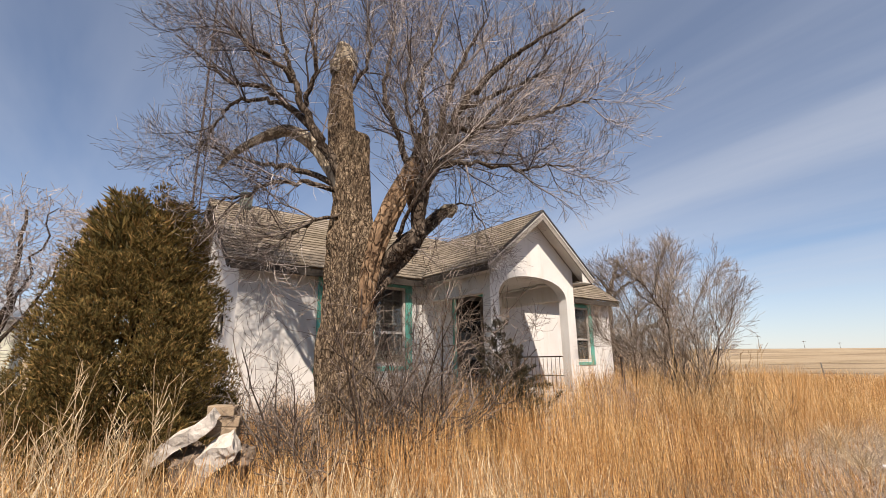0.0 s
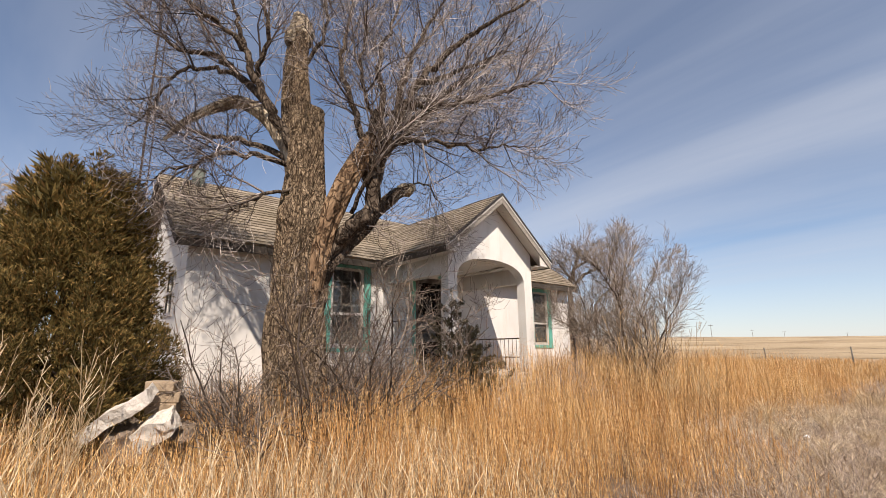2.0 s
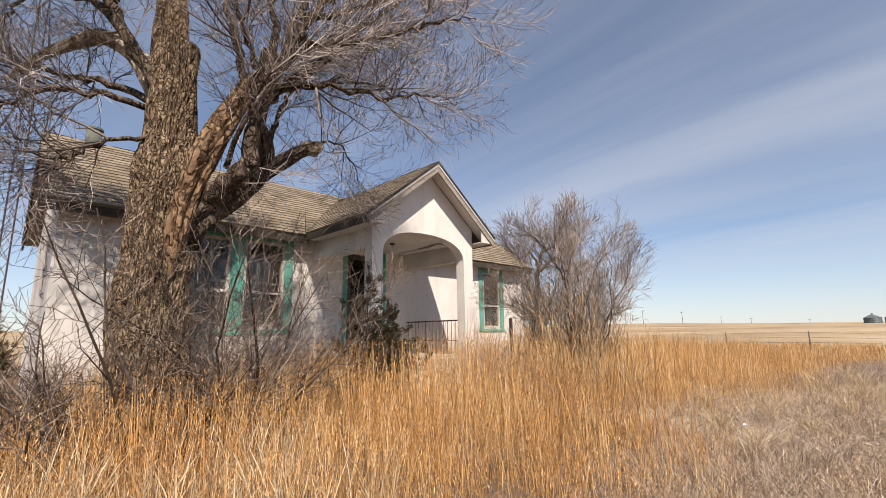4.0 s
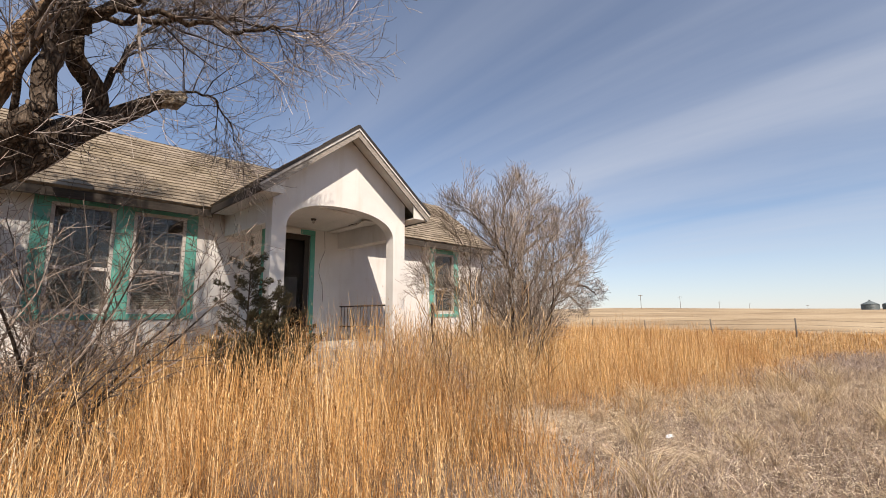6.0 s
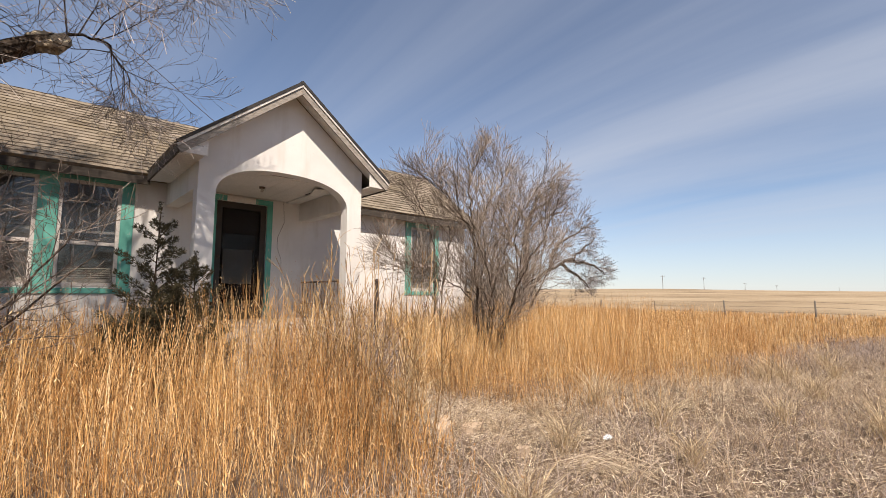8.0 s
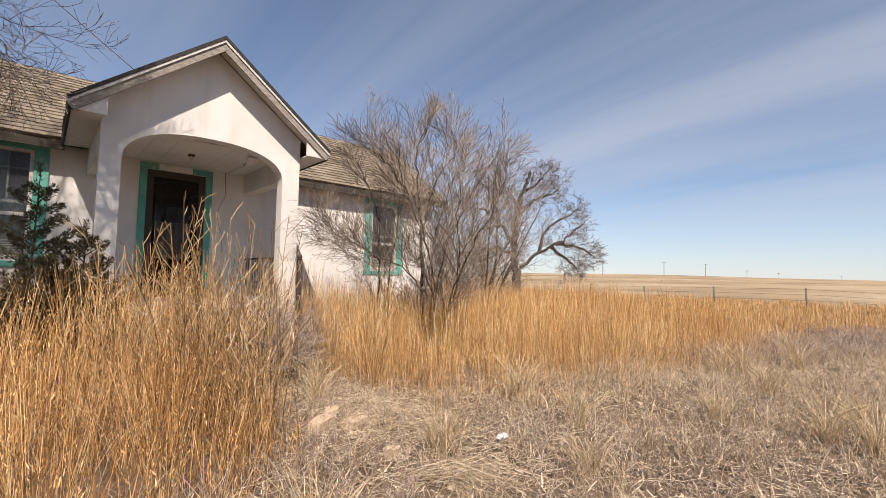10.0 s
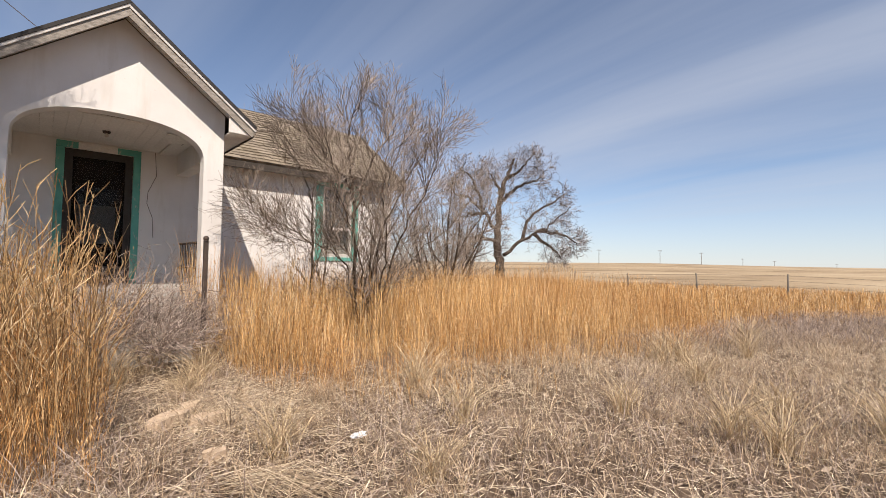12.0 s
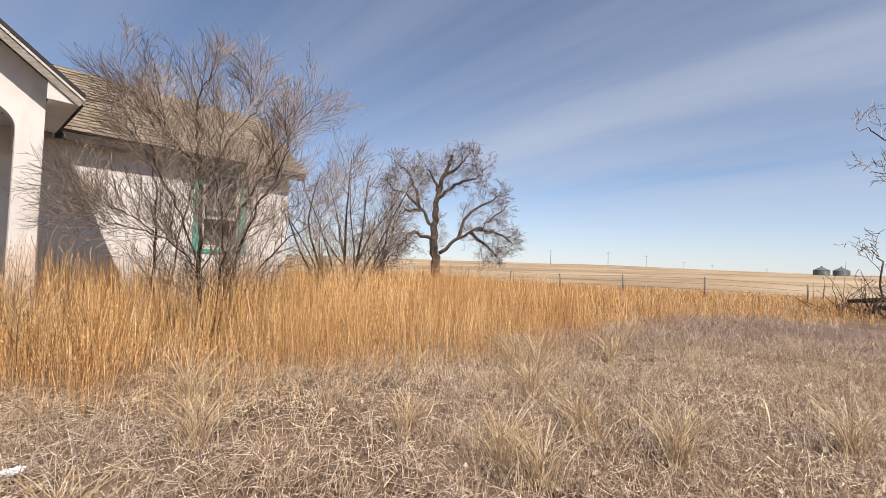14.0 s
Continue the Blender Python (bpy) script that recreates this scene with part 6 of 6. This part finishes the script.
def build_flattened_straw():
    """Long bent straws lying on the thatch: a trodden way to the steps, one fallen sheaf, a thin scatter."""
    rng = np.random.default_rng(58)
    parts = []
    for cx, cy, sx, sy, count, lo, hi, head, turn in ((0.45, -3.1, 0.6, 0.9, 1900, 0.12, 0.5, -0.6, 0.9), (0.02, -4.62, 0.08, 0.06, 170, 0.3, 0.65, -0.95, 0.13), (3.0, -5.6, 2.8, 1.2, 1500, 0.08, 0.26, 0.0, 2.0)):
        parts.append(np.stack((rng.normal(cx, sx, count), rng.normal(cy, sy, count), rng.uniform(lo, hi, count), rng.normal(head, turn, count))))
    x, y, ln, a = np.concatenate(parts, 1)
    keep = (y < np.interp(x, EDGE_X, EDGE_Y) + 1.0) & ~in_house(x, y)
    x, y, ln, a = x[keep], y[keep], ln[keep], a[keep]
    z = heights_at(x, y) + rng.uniform(0.01, 0.06, len(x))
    paths = []
    for p, q, g, l, w in zip(x, y, z, ln, a):
        d, side = Vector((math.cos(w), math.sin(w), 0)), Vector((-math.sin(w), math.cos(w), 0)) * rng.normal(0, 0.06)
        b = Vector((p, q, g))
        lift = Vector((0, 0, 1)) * l * rng.uniform(0.0, 0.22)
        paths.append(([b, b + (d * 0.5 + side) * l + lift, b + d * l], [0.0016, 0.0013, 0.0007], 3))
    v, f = tube_data(paths)
    tagged(raw_part("flattened_straw", v, f, STRAW), "long pale straws trodden flat over the thatch", "straw", kind="stuff")


build_flattened_straw()


def build_straw_weeds():
    """A stand of pale straw weeds before the big juniper."""
    rng = np.random.default_rng(78)
    x, y = scatter(rng, -9.5, -5.5, -3.6, -0.7, 240)
    keep = (wave(x, y, 3.3, 1.0) > -0.35) & ~((x > -6.9) & (y > -3.0))
    x, y = x[keep], y[keep]
    x2, y2 = scatter(rng, -6.9, -4.0, -4.0, -2.0, 420)
    keep = wave(x2, y2, 3.3, 2.0) > -0.4
    x2, y2 = x2[keep], y2[keep]
    blades("straw_weeds", "low pale straw-coloured weeds at the foot of the old tree", x2, y2, rng.uniform(0.2, 0.7, len(x2)), 0.0036, 0.35, PALE_TUFT, rng, 1.6, category="weeds")
    blades("straw_weeds", "pale straw-coloured dry weeds before the juniper", x, y, rng.uniform(0.35, 1.05, len(x)), 0.004, 0.3, PALE_TUFT, rng, 1.6, category="weeds")


build_straw_weeds()


def build_small_tufts():
    rng = np.random.default_rng(77)
    cx, cy = scatter(rng, -3, 12, -9, -2.6, 3.2)
    keep = cy < np.interp(cx, EDGE_X, EDGE_Y) + 0.3
    cx, cy = cx[keep], cy[keep]
    per = 46
    size = np.repeat(rng.uniform(0.12, 0.34, len(cx)), per)
    a, r = rng.uniform(0, 2 * np.pi, len(size)), np.abs(rng.normal(0, 0.06, len(size)))
    x, y = np.repeat(cx, per) + np.cos(a) * r, np.repeat(cy, per) + np.sin(a) * r
    blades("low_tussocks", "many small pale tussocks of dry grass", x, y, size * rng.uniform(0.4, 1.1, len(size)), 0.0036, 0.95, SHORT, rng)


build_small_tufts()


def bunch(x, y, h, spread, count, seed, mat=None, label="pale dry bunch grass tuft"):
    rng = np.random.default_rng(seed)
    a, r = rng.uniform(0, 2 * np.pi, count), np.abs(rng.normal(0, 0.07, count))
    bx, by = x + np.cos(a) * r, y + np.sin(a) * r
    ob = blades("grass_tuft", label, bx, by, h * rng.uniform(0.5, 1.1, count), 0.0045, spread, mat or PALE_TUFT, rng)
    ob["kind"] = "thing"
    return ob


for i, (x, y, h) in enumerate(((1.85, -3.85, 0.5), (2.71, -5.37, 0.32), (2.77, -6.1, 0.42), (3.54, -6.84, 0.45), (4.57, -7.6, 0.4), (5.03, -4.7, 0.5), (1.63, -4.66, 0.42), (2.72, -6.4, 0.4), (5.18, -4.9, 0.5), (0.33, -4.43, 0.4), (3.64, -6.2, 0.35), (4.2, -5.4, 0.4), (6.3, -5.3, 0.45), (0.9, -5.2, 0.3), (7.4, -5.0, 0.5), (-0.9, -5.0, 0.4), (0.2, -2.75, 0.35), (-0.2, -2.0, 0.45), (0.45, -2.3, 0.4), (0.15, -1.5, 0.5), (0.6, -1.7, 0.45))):
    bunch(x, y, h, 0.85, 130, 100 + i)


def build_weed_stalks():
    """Tall branching dry weeds standing above the grass before the steps, and dead grey weeds on the steps."""
    rng = random.Random(15)
    spots = [(-1.05, -2.9, 1.75), (-0.8, -2.6, 1.6), (-1.2, -3.2, 1.5), (-0.95, -3.4, 1.3), (-0.7, -3.0, 1.4), (-1.4, -2.8, 1.3), (-0.75, -3.7, 1.7), (-0.55, -3.45, 1.5), (-0.9, -3.9, 1.4), (-1.05, -3.6, 1.75), (-0.85, -3.35, 1.65), (-0.65, -3.95, 1.3), (-0.5, -2.5, 1.2), (0.95, -2.6, 1.0), (1.3, -2.2, 1.35), (-0.3, -1.7, 1.2), (-7.3, -1.6, 1.5), (-7.0, -1.3, 1.4), (-7.6, -2.0, 1.2), (-7.8, -1.2, 1.4), (-7.5, -1.7, 1.3)]
    for x, y, h in spots:
        ob = thing("weed_stalk", "tall branching dry straw-coloured weed", "weed", (x, y, ground_height(x, y)), "dry weeds")
        paths = []
        for k in range(8):
            p, q = wander(rng, Vector((x + rng.gauss(0, 0.08), y + rng.gauss(0, 0.08), 0)), Vector((rng.gauss(0, 0.14), rng.gauss(0, 0.14), 1)), h * rng.uniform(0.65, 1.05), 0.0026, 7, 0.05, 0.07)
            q = [max(z, 0.0015) for z in q]
            paths.append((p, q, 4))
            sprout(rng, p, q, 1, paths, 7, 0.26, 0.12, 0.4, begin=0.45)
        v, f = tube_data(paths)
        raw_part("stem", v, f, UNDER if x > -3 else PALE_TUFT, ob)
    for x, y, s in ((0.0, -1.35, 0.8), (0.5, -1.6, 0.65), (-0.35, -1.5, 0.75), (0.3, -1.05, 0.95), (1.05, -0.9, 0.7), (-0.7, -1.1, 0.85), (0.15, -1.9, 0.5), (0.0, -0.8, 1.0), (0.6, -0.85, 0.85)):
        ob = thing("tumbleweed", "dead grey twiggy tumbleweed caught by the steps", "weed", (x, y, 0), "dead weeds")
        paths = []
        for k in range(60):
            w, e = rng.uniform(0, 2 * math.pi), rng.uniform(0.1, 1.3)
            p, q = wander(rng, Vector((x, y, 0.1 + 0.3 * s)), Vector((math.cos(w) * math.cos(e), math.sin(w) * math.cos(e), math.sin(e))), s * rng.uniform(0.6, 1.1), 0.004, 5, 0, 0.25)
            paths.append((p, q, 3))
            sprout(rng, p, q, 1, paths, 6, 0.25, 0.0, 0.6)
        v, f = tube_data(paths)
        raw_part("tangle", v, f, GREY_WEED, ob)


build_weed_stalks()

# ---- porch shingles, one by one ----
for m, roof in PIECES:
    ob = new("shingle", SHINGLE_DATA)
    ob.parent = roof
    ob.matrix_basis = m
